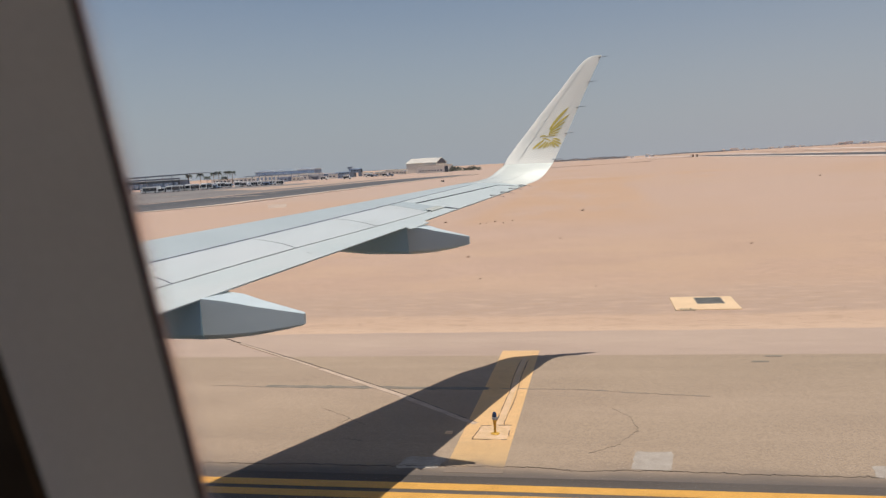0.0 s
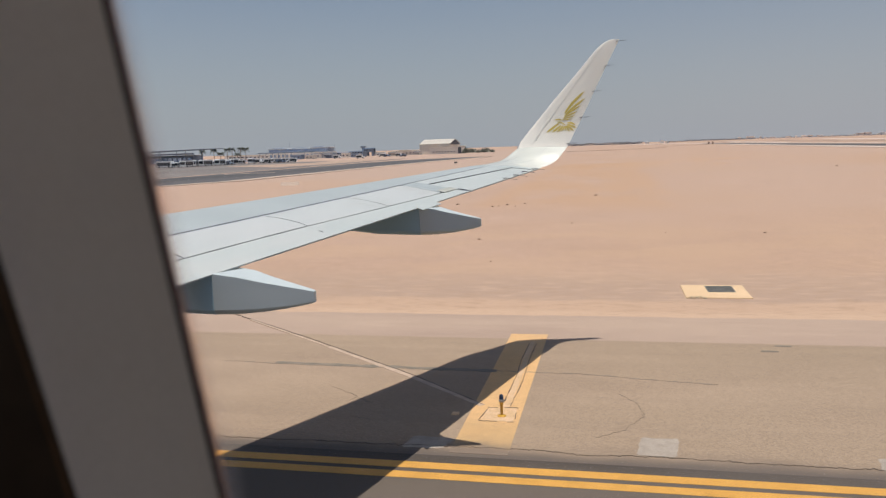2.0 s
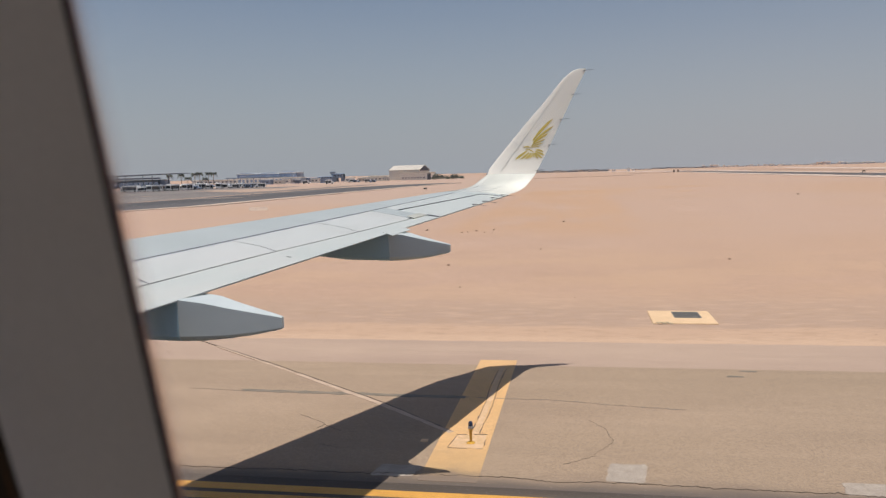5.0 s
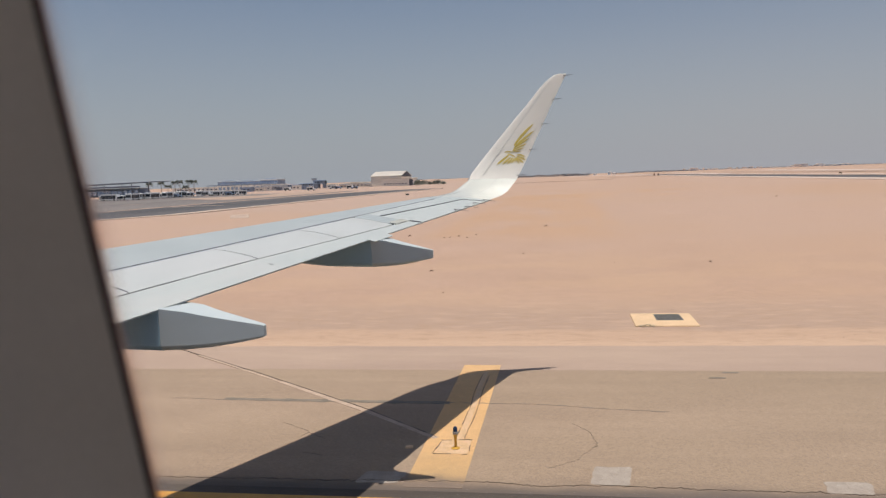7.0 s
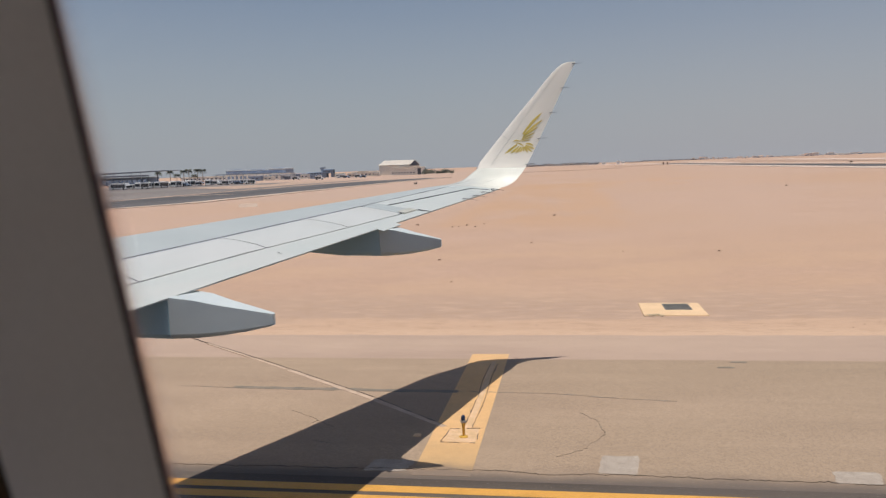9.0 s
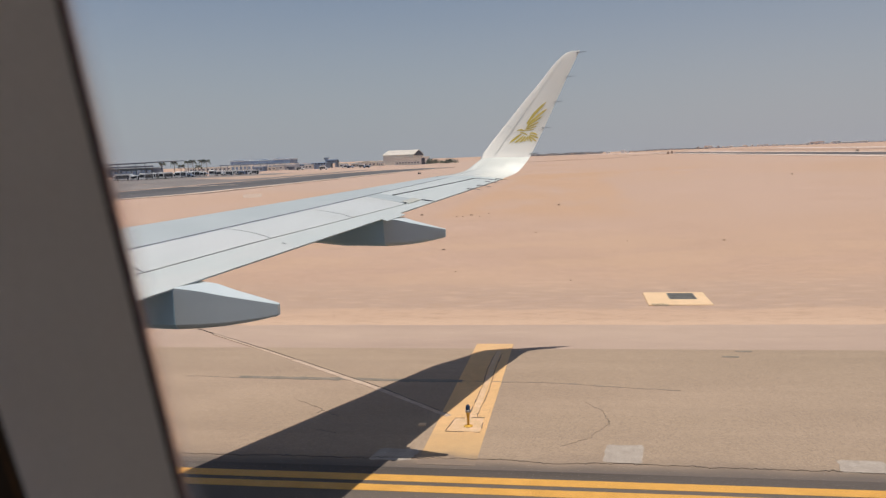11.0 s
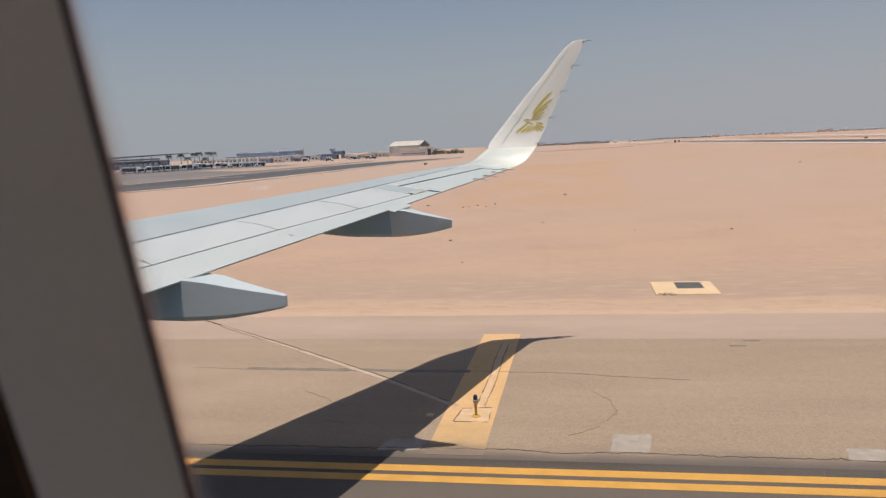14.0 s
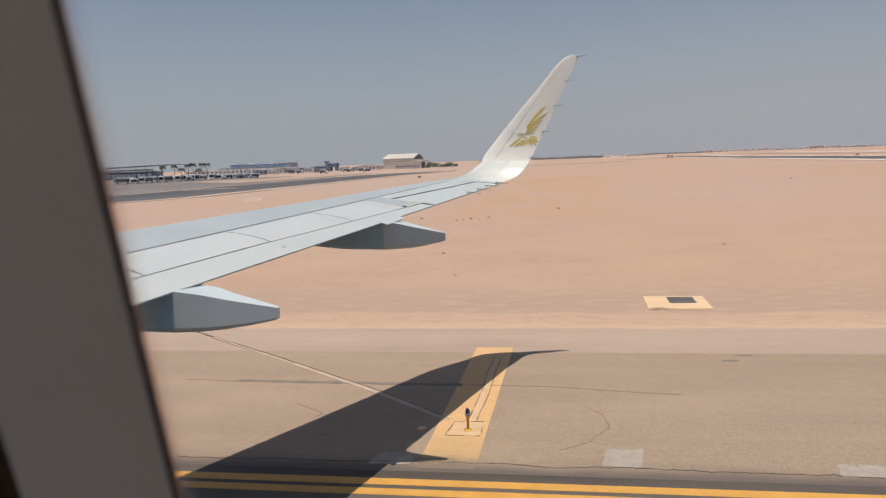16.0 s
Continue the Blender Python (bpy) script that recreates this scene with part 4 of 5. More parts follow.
def ribbon(name, pts, width, z0, z1, mat, seed=0, rough=0.25, step=0.12, wander=0.0):
    """A ragged strip along a line of points; its width and place vary with noise."""
    v, f, d = [], [], 0.0
    for (xa, ya), (xb, yb_) in zip(pts, pts[1:]):
        ln = math.hypot(xb - xa, yb_ - ya)
        ux, uy = (xb - xa) / ln, (yb_ - ya) / ln
        k = max(1, round(ln / step))
        for i in range(k):
            t = i / k
            o = wander * (noise.noise((d * 1.3, seed, 0)) + 0.7 * noise.noise((d * 5.1, seed, 3)) + 0.8 * noise.noise((d * 17.0, seed, 5)))
            w = width * 0.5 * max(0.03, 1 + rough * 2 * noise.noise((d * 4.0, seed, 7)) + rough * noise.noise((d * 19.0, seed, 9)))
            x, y = xa + (xb - xa) * t - uy * o, ya + (yb_ - ya) * t + ux * o
            v += [(x - uy * w, y + ux * w, z1), (x + uy * w, y - ux * w, z1)]
            d += ln / k
    n = len(v) // 2
    f = [(2 * i, 2 * i + 1, 2 * i + 3, 2 * i + 2) for i in range(n - 1)]
    m = len(v)
    v += [(x, y, z0) for x, y, _ in v]
    f += [tuple(k + m for k in q[::-1]) for q in f]
    f += [(2 * i, 2 * i + 2, 2 * i + 2 + m, 2 * i + m) for i in range(n - 1)] + [(2 * i + 1, 2 * i + 1 + m, 2 * i + 3 + m, 2 * i + 3) for i in range(n - 1)]
    return solid(name, v, f, mat)


def mark(ob, label, category):
    return tagged(ob, label, category, kind="structure")


# light's concrete base, sealed slots and the trench
mark(flat("light_base_slab", [(SX - 0.20, 11.80), (SX + 0.34, 11.78), (SX + 0.33, 12.44), (SX - 0.16, 12.40)], -0.02, 0.008, WORN_STRIPE), "small square of pale worn painted concrete", "concrete base")
mark(ribbon("worn_strip", [(SX + 0.135, 12.45), (SX + 0.15, 14.2), (SX + 0.14, 15.6), (SX + 0.15, 17.0)], 0.11, -0.02, 0.0062, WORN_STRIPE, 8, 0.12, 0.06, 0.01), "pale worn filling between two cable slots", "slot filling")
for pts, wd, sd in (([(SX - 0.22, 11.78), (SX + 0.10, 11.775)], 0.013, 3), ([(SX - 0.23, 11.80), (SX - 0.17, 12.20), (SX - 0.165, 12.33)], 0.018, 5), ([(SX - 0.17, 12.41), (SX + 0.02, 12.43)], 0.010, 6),
                    ([(SX + 0.12, 12.45), (SX + 0.36, 12.46)], 0.016, 7), ([(SX + 0.34, 12.20), (SX + 0.345, 12.02), (SX + 0.36, 11.90)], 0.010, 9), ([(SX + 0.25, 11.775), (SX + 0.36, 11.77)], 0.009, 10)):
    mark(ribbon("slot", pts, wd * 0.95, -0.02, 0.010, CRACK, sd, 0.9, 0.02, 0.012), "cracked joint round the light base", "pavement joint")
for dx, sd, wd in ((0.06, 11, 0.011), (0.215, 12, 0.012)):
    mark(ribbon("slot", [(SX + dx - 0.01, 12.5), (SX + dx + 0.01, 13.1), (SX + dx + 0.03, 14.2), (SX + dx, 15.6), (SX + dx + 0.03, 16.75)], wd, -0.02, 0.0085, CRACK, sd, 1.3, 0.03, 0.022), "long cracked cable slot in the stripe", "pavement joint")
mark(ribbon("cable_trench", [(SX - 0.28, 12.52), (-3.89, 14.06), (-6.4, 16.12)], 0.125, -0.03, 0.006, TRENCH, 21, 0.14, 0.12, 0.006), "narrow sand-filled trench running to the light", "cable trench")
mark(ribbon("cable_trench", [(-6.4, 16.12), (-8.2, 17.56), (-9.6, 18.65)], 0.075, -0.03, 0.006, TRENCH, 24, 0.3, 0.12, 0.01), "far end of the trench, half filled with dust", "cable trench")
mark(ribbon("trench_crack", [(SX - 0.30, 12.60), (-3.85, 14.14), (-7.20, 16.87), (-10.43, 19.34), (-12.2, 20.6)], 0.014, -0.03, 0.009, CRACK, 22, 1.4, 0.04, 0.02), "dark crack along the trench", "crack")
mark(ribbon("edge_crack", [(-14, 10.6), (-6, 10.58), (-3.2, 10.63), (-1.1, 10.70), (-0.3, 10.60), (0.7, 10.68), (2.0, 10.63), (3.9, 10.60), (5.5, 10.62), (12, 10.6)], 0.0095, -0.02, 0.0075, CRACK, 31, 1.2, 0.025, 0.055), "long wandering crack along the taxiway edge", "crack")
mark(ribbon("branch_crack", [(0.1, 13.4), (0.42, 12.9), (0.45, 12.3), (0.2, 11.7)], 0.0045, -0.02, 0.005, STAIN, 33, 1.0, 0.03, 0.08), "thin branching crack in the asphalt", "crack")
for pts, wd, sd in (([(0.2, 11.7), (0.0, 11.45), (-0.3, 11.25)], 0.005, 53),
                    ([(-4.75, 12.95), (-4.55, 12.75), (-4.6, 12.45)], 0.007, 54), ([(-5.2, 13.25), (-4.9, 13.05), (-4.75, 12.95)], 0.004, 55), ([(-4.55, 12.75), (-4.1, 12.35)], 0.005, 56), ([(-4.3, 11.75), (-3.9, 11.62)], 0.005, 57)):
    mark(ribbon("branch_crack", pts, wd * 0.8, -0.02, 0.006, STAIN, sd, 1.2, 0.02, 0.05), "thin branching crack in the asphalt", "crack")
mark(ribbon("stain_band", [(-7.0, 14.70), (-6.2, 14.66), (-5.2, 14.64), (-4.0, 14.60), (-2.7, 14.58), (-2.2, 14.57)], 0.16, -0.02, 0.0045, OIL, 36, 0.45, 0.05, 0.012), "dark greenish streak on the shoulder", "stain")
mark(ribbon("stain_streak", [(-8.2, 14.72), (-6.4, 14.62), (-3, 14.60), (-0.4, 14.52), (1.0, 14.25), (1.9, 14.13)], 0.022, -0.02, 0.005, STAIN, 35, 1.4, 0.05, 0.04), "dark oily streak on the shoulder", "stain")
def ragged(name, x0, x1, y0, y1, seed, mat, skew=0.05, z1=0.005):
    """A flat patch with an uneven, broken edge."""
    pts = []
    for k in range(36):
        a = k * math.tau / 36
        c, d = math.cos(a), math.sin(a)
        q = 1 / max(abs(c), abs(d)) * (1 + 0.10 * noise.noise((c * 2, d * 2, seed)) + 0.07 * noise.noise((c * 7, d * 7, seed)))
        pts.append(((x0 + x1) / 2 + (x1 - x0) / 2 * c * q + skew * d, (y0 + y1) / 2 + (y1 - y0) / 2 * d * q))
    return flat(name, pts, -0.02, z1, mat)


mark(ragged("cement_patch", 0.36, 0.91, 10.70, 11.38, 1.0, CEMENT), "pale rectangular cement patch in the asphalt", "patch")
mark(ragged("cement_patch", -3.05, -2.42, 10.56, 11.0, 2.0, CEMENT), "pale rectangular cement patch in the asphalt", "patch")
mark(ragged("cement_patch", 3.5, 4.1, 10.61, 11.02, 3.0, CEMENT), "pale rectangular cement patch in the asphalt", "patch")
for x, y, sd in ((3.0, 16.5, 4.0), (3.35, 16.95, 5.0)):
    mark(ragged("oil_spot", x, x + 0.34, y, y + 0.10, sd, OIL, 0.02), "small dark oil spot on the shoulder", "stain")
tagged(box("reflector_stud", SX - 0.72, SX - 0.60, 12.0, 12.12, 0.0, 0.02, PALE_YELLOW, b=0.008), "small pale yellow block on the shoulder", "marker block")

# yellow slab with a drain grate, in the sand
slab = thing("drain_cover", "pale yellow concrete slab with a dark square grate", "drain cover", at=(2.9, 23.05, 0.0))
box("slab", -0.90, 0.88, -0.97, 0.97, -0.05, 0.035, PALE_YELLOW, slab, 0.015)
grate = box("grate_frame", -0.22, 0.55, -0.18, 0.80, 0.01, 0.041, GRATE, slab, 0.004)
for k in range(9):
    box("grate_bar", -0.19, 0.52, -0.15 + 0.103 * k, -0.10 + 0.103 * k, 0.035, 0.049, GRATE, grate)
weed = thing("weed", "low dry green weed at the slab edge", "weed", at=(2.25, 22.02, 0.0))
rw = random.Random(3)
v, f = [], []
for k in range(70):
    a, d = rw.uniform(0, math.tau), rw.uniform(0.02, 0.16)
    p = Vector((d * math.cos(a) * 1.9, d * math.sin(a), rw.uniform(0.0, 0.09 - d * 0.4)))
    q = Vector((rw.uniform(-0.04, 0.04), rw.uniform(-0.04, 0.04), 0.03))
    b0 = len(v)
    v += [p, p + q, p + q * 0.5 + Vector((0.02, 0.01, 0))]
    f.append((b0, b0 + 1, b0 + 2))
solid("leaves", v, f, FAR_LEAF, weed)
tube("stem", [(0, 0, 0), (0.01, 0, 0.06)], [0.008, 0.005], BARK, weed, 5)
cover = tagged(solid("concrete_cover", [(-1.25, -0.35, -0.12), (1.25, -0.35, -0.12), (1.25, 0.5, -0.12), (-1.25, 0.5, -0.12), (-1.22, 0.25, 0.46), (1.22, 0.25, 0.46), (1.22, 0.42, 0.47), (-1.22, 0.42, 0.47)], [(0, 3, 2, 1), (4, 5, 6, 7), (0, 1, 5, 4), (1, 2, 6, 5), (2, 3, 7, 6), (3, 0, 4, 7)], PINK_CONCRETE), "pale low concrete cover in the sand", "concrete cover")
cover.location, cover.rotation_euler = (-43.2, 98.6, 0.0), (0, 0, radians(22))

# ---- stones and scrub ----
def stone(name, x, y, r, seed, mat, label, category):
    bm = bmesh.new()
    bmesh.ops.create_icosphere(bm, subdivisions=2, radius=1)
    for vt in bm.verts:
        k = 1 + 0.45 * noise.noise(vt.co * 1.7 + Vector((seed, 0, 0)))
        vt.co = Vector((vt.co.x * r * k * 1.2, vt.co.y * r * k, vt.co.z * r * k * 0.75))
    me = bpy.data.meshes.new(name)
    bm.to_mesh(me)
    bm.free()
    me.materials.append(mat)
    ob = new(name, me)
    ob.location = (x, y, ground_height(x, y) + r * 0.2)
    return tagged(ob, label, category, "stones on the sand")


for k, (x, y, r) in enumerate(((-1.37, 66, 0.22), (6.93, 37.9, 0.11), (-6.2, 35.8, 0.13), (-2.2, 43.1, 0.1), (2.5, 38.2, 0.06), (-11.8, 58.7, 0.2), (-8.6, 55.6, 0.13), (-8.2, 56.0, 0.10), (-7.7, 57.1, 0.16), (-6.9, 55.6, 0.10), (-6.5, 58.1, 0.12), (31.3, 119.7, 0.28), (-0.2, 26.6, 0.05), (-4.6, 29.0, 0.06))):
    stone("stone", x, y, r * 0.55, k * 3.3, ROCK, "small brown stone lying on the desert sand", "stone")
rng = random.Random(5)
v, f = [], []
for k in range(2600):
    x, y = rng.uniform(-45, 60), 20.5 + 110 * rng.random() ** 1.8
    if y > 60:
        x *= 1.4
    r = rng.uniform(0.005, 0.02) * (1 + y / 60)
    z = ground_height(x, y)
    b0 = len(v)
    v += [(x + r * rng.uniform(0.8, 1.6), y, z), (x, y + r, z), (x - r * rng.uniform(0.8, 1.6), y, z), (x, y - r, z), (x + r * 0.2, y, z + r * rng.uniform(0.4, 0.9))]
    f += [(b0, b0 + 1, b0 + 4), (b0 + 1, b0 + 2, b0 + 4), (b0 + 2, b0 + 3, b0 + 4), (b0 + 3, b0, b0 + 4)]
tagged(solid("gravel", v, f, ROCK), "scattered small stones on the sand", "gravel", kind="stuff")


mark(flat("far_taxiway", [(-120, 88), (-78, 97), (-67, 105), (-63, 116), (-62, 148), (-61.5, 200), (-60, 256), (-53.5, 328), (-52, 340), (-64, 333), (-78, 310), (-87, 256), (-89, 140), (-120, 128)], -0.3, 0.06, RUNWAY), "dark asphalt taxiway crossing the desert", "taxiway")
mark(ribbon("apron_strip", [(-86, 160), (-80, 163.2), (-74.5, 164.1)], 2.2, -0.1, 0.10, PINK_CONCRETE, 43, 0.4, 0.8, 0.2), "short pale painted strip on the far taxiway", "road marking")
mark(ribbon("dirt_track", [(-34, 430), (-12, 455), (10, 468), (32, 520)], 5.0, -0.1, 0.14, TRACK, 44, 0.7, 3.0, 1.0), "faint darker wheel track across the desert", "dirt track")
mark(ribbon("dirt_track", [(40, 640), (70, 690), (100, 745)], 9.0, -0.1, 0.14, TRACK, 45, 0.6, 4.0, 1.0), "faint darker wheel track across the desert", "dirt track")
mark(ribbon("dirt_track", [(168, 430), (166, 520), (168, 610), (182, 760), (212, 1100)], 9.0, -0.1, 0.14, TRACK, 46, 0.5, 6.0, 1.5), "faint darker wheel track beside the runway", "dirt track")
for x0_, x1_, w_, sd in ((88.5, 88.5, 9.0, 51), (123, 124, 8.0, 52)):
    mark(ribbon("runway_verge", [(x0_, 190), (x1_, 500), (x1_, 905)], w_, -0.1, 0.13, SALT, sd, 0.4, 5.0, 0.8), "pale dusty strip along the distant runway", "verge")
mark(ribbon("salt_flat", [(-60, 1330), (29, 1258), (78, 1060), (107, 934)], 60.0, -0.1, 0.11, SALT, 53, 0.4, 9.0, 4.0), "pale salty strip across the far desert", "sand strip")
mark(ribbon("salt_flat", [(130, 640), (150, 900), (170, 1250)], 14.0, -0.1, 0.11, SALT, 54, 0.5, 9.0, 3.0), "pale salty strip across the far desert", "sand strip")
mark(ribbon("salt_flat", [(205, 520), (230, 760), (300, 1240)], 26.0, -0.1, 0.11, SALT, 55, 0.5, 9.0, 4.0), "pale salty strip across the far desert", "sand strip")
mark(flat("apron_island", [(-145, 271), (-103.5, 226), (-99, 245), (-97, 345), (-128, 345), (-120, 297), (-132, 289)], -0.1, 0.09, SANDY_EDGE), "pale sandy strip between the apron and the taxiway", "sand strip")
mark(ribbon("taxiway_verge", [(-118, 86.2), (-77, 95.3), (-65.6, 104.0), (-61.5, 116), (-60.5, 148), (-59.9, 200), (-58.2, 256), (-51.5, 330)], 2.6, -0.1, 0.13, PINK_CONCRETE, 41, 0.3, 3.0, 0.4), "pale dusty strip along the far taxiway", "verge")

# ---- distant airport ----
def window_row(parent, x0, x1, y, z0, z1, n, gap=0.25, mat=BLUEGLASS):
    w = (x1 - x0) / n
    for k in range(n):
        box("window", x0 + k * w + w * gap / 2, x0 + (k + 1) * w - w * gap / 2, y - 0.12, y + 0.1, z0, z1, mat, parent)


def gable(name, x0, x1, y0, y1, z0, z1, mat, parent, over=0.8):
    """A pitched roof with its ridge along x."""
    ym = (y0 + y1) / 2
    v = []
    for x in (x0 - over, x1 + over):
        v += [(x, y0 - over, z0), (x, ym, z1), (x, y1 + over, z0), (x, y1 + over, z0 - 0.3), (x, ym, z1 - 0.35), (x, y0 - over, z0 - 0.3)]
    f = [(0, 1, 2, 3, 4, 5), (11, 10, 9, 8, 7, 6)] + [(i, (i + 1) % 6, (i + 1) % 6 + 6, i + 6) for i in range(6)]
    return solid(name, v, f, mat, parent)


hangar = thing("hangar", "tan aircraft hangar with a cream pitched roof and dark gable", "hangar", at=(-129.5, 590, 0))
hangar.rotation_euler = (0, 0, radians(-8))
box("wall", -14.2, 10.4, -12, 12, 0, 7.6, TAN_WALL, hangar)
gable("roof", -14.2, 10.4, -12, 12, 7.7, 11.3, CREAM, hangar, 0.5)
v = [(x, y, z) for x in (10.55, 11.0) for y, z in ((-11, 6.9), (0, 10.8), (11, 6.9))]
solid("gable_end", v, [(0, 1, 2), (5, 4, 3), (0, 3, 4, 1), (1, 4, 5, 2), (2, 5, 3, 0)], DARK_OPEN, hangar)
annex = thing("hangar_annex", "low tan hangar annex with flat cream roof", "annex", at=(-119.6, 566, 0))
annex.rotation_euler = (0, 0, radians(-8))
annex_wall = box("wall", -12.4, 11.2, -6, 6, 0, 5.2, PALE_WALL, annex)
box("roof", -12.9, 12.2, -7.0, 6.6, 5.2, 5.7, CREAM, annex, 0.15)
box("door", 9.6, 12.2, -6.2, -5.9, 0, 4.6, DARK_OPEN, annex)
window_row(annex_wall, -11, 8, -6.0, 1.2, 2.0, 8, 0.55, DARK_OPEN)

terminal = thing("terminal_building", "long terminal with blue glazing above tan walls", "terminal building", at=(-251, 600, 0))
low_wall = box("wall", -26, 26, -9, 9, 0, 4.4, TAN_WALL, terminal)
storey = box("upper_storey", -25.5, 25.8, -8, 8, 4.4, 7.4, GREYBLUE, terminal)
window_row(storey, -25, 25.5, -8.0, 4.7, 7.2, 22, 0.12)
for xa, xb, h in ((-26, -9, 8.2), (-8, 10, 7.9), (11, 26.4, 8.6)):
    box("roof", xa, xb, -8.2, 8.2, 7.4, h, PALE_METAL, terminal, 0.3)
    box("roof_unit", xa + 3, xb - 5, -7, -1, h, h + 0.5, GREYBLUE, terminal, 0.1)
window_row(low_wall, -25, 25, -9.0, 1.0, 3.2, 14, 0.45, GREYBLUE)
for x, h in ((-266.4, 13.4), (-243.8, 12.5), (-226.3, 11.4)):
    mast = thing("antenna_mast", "thin dark antenna mast above the terminal", "mast", "antenna masts", (x, 612, 0))
    tube("pole", [(0, 0, 0), (0, 0, 9), (0, 0, h)], [0.16, 0.12, 0.05], DARK_METAL, mast, 6)
    tube("cross_arm", [(-0.6, 0, h - 1.2), (0.6, 0, h - 1.2)], [0.05, 0.05], DARK_METAL, mast, 5)
shade = thing("walkway_canopy", "long flat dark canopy on posts", "canopy", at=(-247, 562, 0))
box("roof", -23, 23, -4, 4, 4.5, 5.1, DARK_METAL, shade, 0.1)
for k in range(9):
    box("post", -22 + 5.4 * k, -21.7 + 5.4 * k, -3.6, -3.3, 0, 4.5, DARK_METAL, shade)

canopy = thing("apron_canopy", "large grey shade canopy with a rising roof edge", "canopy", at=(-270, 440, 0))
v = [(-60, -12, 6.3), (28, -12, 8.2), (28, 12, 8.4), (-60, 12, 6.5), (-60, -12, 7.3), (28, -12, 8.6), (28, 12, 8.8), (-60, 12, 7.5)]
solid("roof", v, [(0, 3, 2, 1), (4, 5, 6, 7), (0, 1, 5, 4), (1, 2, 6, 5), (2, 3, 7, 6), (3, 0, 4, 7)], DARK_METAL, canopy)
for k in range(5):
    for yy in (-10, 9):
        tube("column", [(-57 + 17.8 * k, yy, 0), (-57 + 17.8 * k, yy, 6.5 + 0.4 * k)], [0.3, 0.25], DARK_METAL, canopy, 6)
box("ceiling_beam", -58, 20, -11, -10.4, 5.4, 6.3, DARK_METAL, canopy)
kiosk = thing("glazed_pavilion", "grey glazed building under the shade canopy", "building", at=(-278, 452, 0))
kiosk_wall = box("wall", -26, 18, -6, 6, 0, 4.7, GREYBLUE, kiosk)
window_row(kiosk_wall, -25, 17, -6.0, 0.8, 3.6, 12, 0.25)
box("roof", -27, 19, -7, 7, 4.7, 5.1, PALE_METAL, kiosk, 0.1)


def plain_building(name, x0, x1, y, depth, h, mat, roof, label, rows=1, n=6, glass=DARK_OPEN):
    b = thing(name, label, "building", at=((x0 + x1) / 2, y, 0))
    w = (x1 - x0) / 2
    wall = box("wall", -w, w, -depth / 2, depth / 2, 0, h, mat, b)
    box("roof", -w - 0.3, w + 0.3, -depth / 2 - 0.3, depth / 2 + 0.3, h, h + 0.35, roof, b, 0.1)
    for r in range(rows):
        z = h * (r + 0.35) / rows
        window_row(wall, -w * 0.9, w * 0.9, -depth / 2, z, z + h * 0.3 / rows, n, 0.5, glass)
    return b


plain_building("perimeter_building", -340, -262, 640, 8, 3.4, PALE_WALL, CREAM, "long low cream building behind the palms", 1, 18)
plain_building("white_hall", -208, -194, 524, 10, 3.3, PALE_METAL, PALE_METAL, "pale rounded-roof airport hall", 1, 4)
plain_building("service_shed", -207, -201, 482, 6, 2.9, GREYBLUE, PALE_METAL, "small grey service shed", 1, 2)
plain_building("service_shed", -199, -193, 484, 6, 2.5, TAN_WALL, PALE_METAL, "small tan service shed", 1, 2)
plain_building("low_block", -190, -180, 552, 8, 2.6, TAN_WALL, CREAM, "low tan airport block", 1, 5)
plain_building("low_block", -217, -203, 548, 8, 4.2, PALE_WALL, CREAM, "low cream airport block beside the terminal", 1, 4)
plain_building("low_block", -201, -191, 545, 8, 2.5, PALE_WALL, PALE_METAL, "low cream airport block beside the boarding bridges", 1, 3)
plain_building("low_block", -160, -141, 560, 10, 3.0, TAN_WALL, CREAM, "low beige airport block beside the hangar", 1, 6)
plain_building("low_block", -172, -163, 620, 10, 3.6, CREAM, CREAM, "low beige airport block", 1, 4)
plain_building("low_block", -152, -146, 520, 7, 2.4, CREAM, PALE_METAL, "small cream shed beside the hangar", 1, 2)

for x0, x1, zt_, hgt in ((-199.8, -188, 3.7, 1.6), (-189, -174, 4.3, 2.0), (-177, -169, 6.2, 3.0)):
    jb = thing("boarding_bridge", "dark grey-blue passenger boarding bridge on legs", "boarding bridge", "boarding bridges", ((x0 + x1) / 2, 540, 0))
    w = (x1 - x0) / 2
    tunnel = box("tunnel", -w, w, -1.6, 1.6, zt_ - hgt, zt_, GREYBLUE, jb, 0.2)
    box("rotunda", w * 0.55, w, -2.2, 2.2, 0.4, zt_ - 0.4, DARK_METAL, jb, 0.2)
    for s_ in (-0.8, -0.2):
        box("leg", w * s_, w * s_ + 0.5, -0.4, 0.4, 0, zt_ - hgt, DARK_METAL, jb)
    window_row(tunnel, -w * 0.9, w * 0.5, -1.6, zt_ - hgt * 0.7, zt_ - hgt * 0.3, 5, 0.4, CARGLASS)


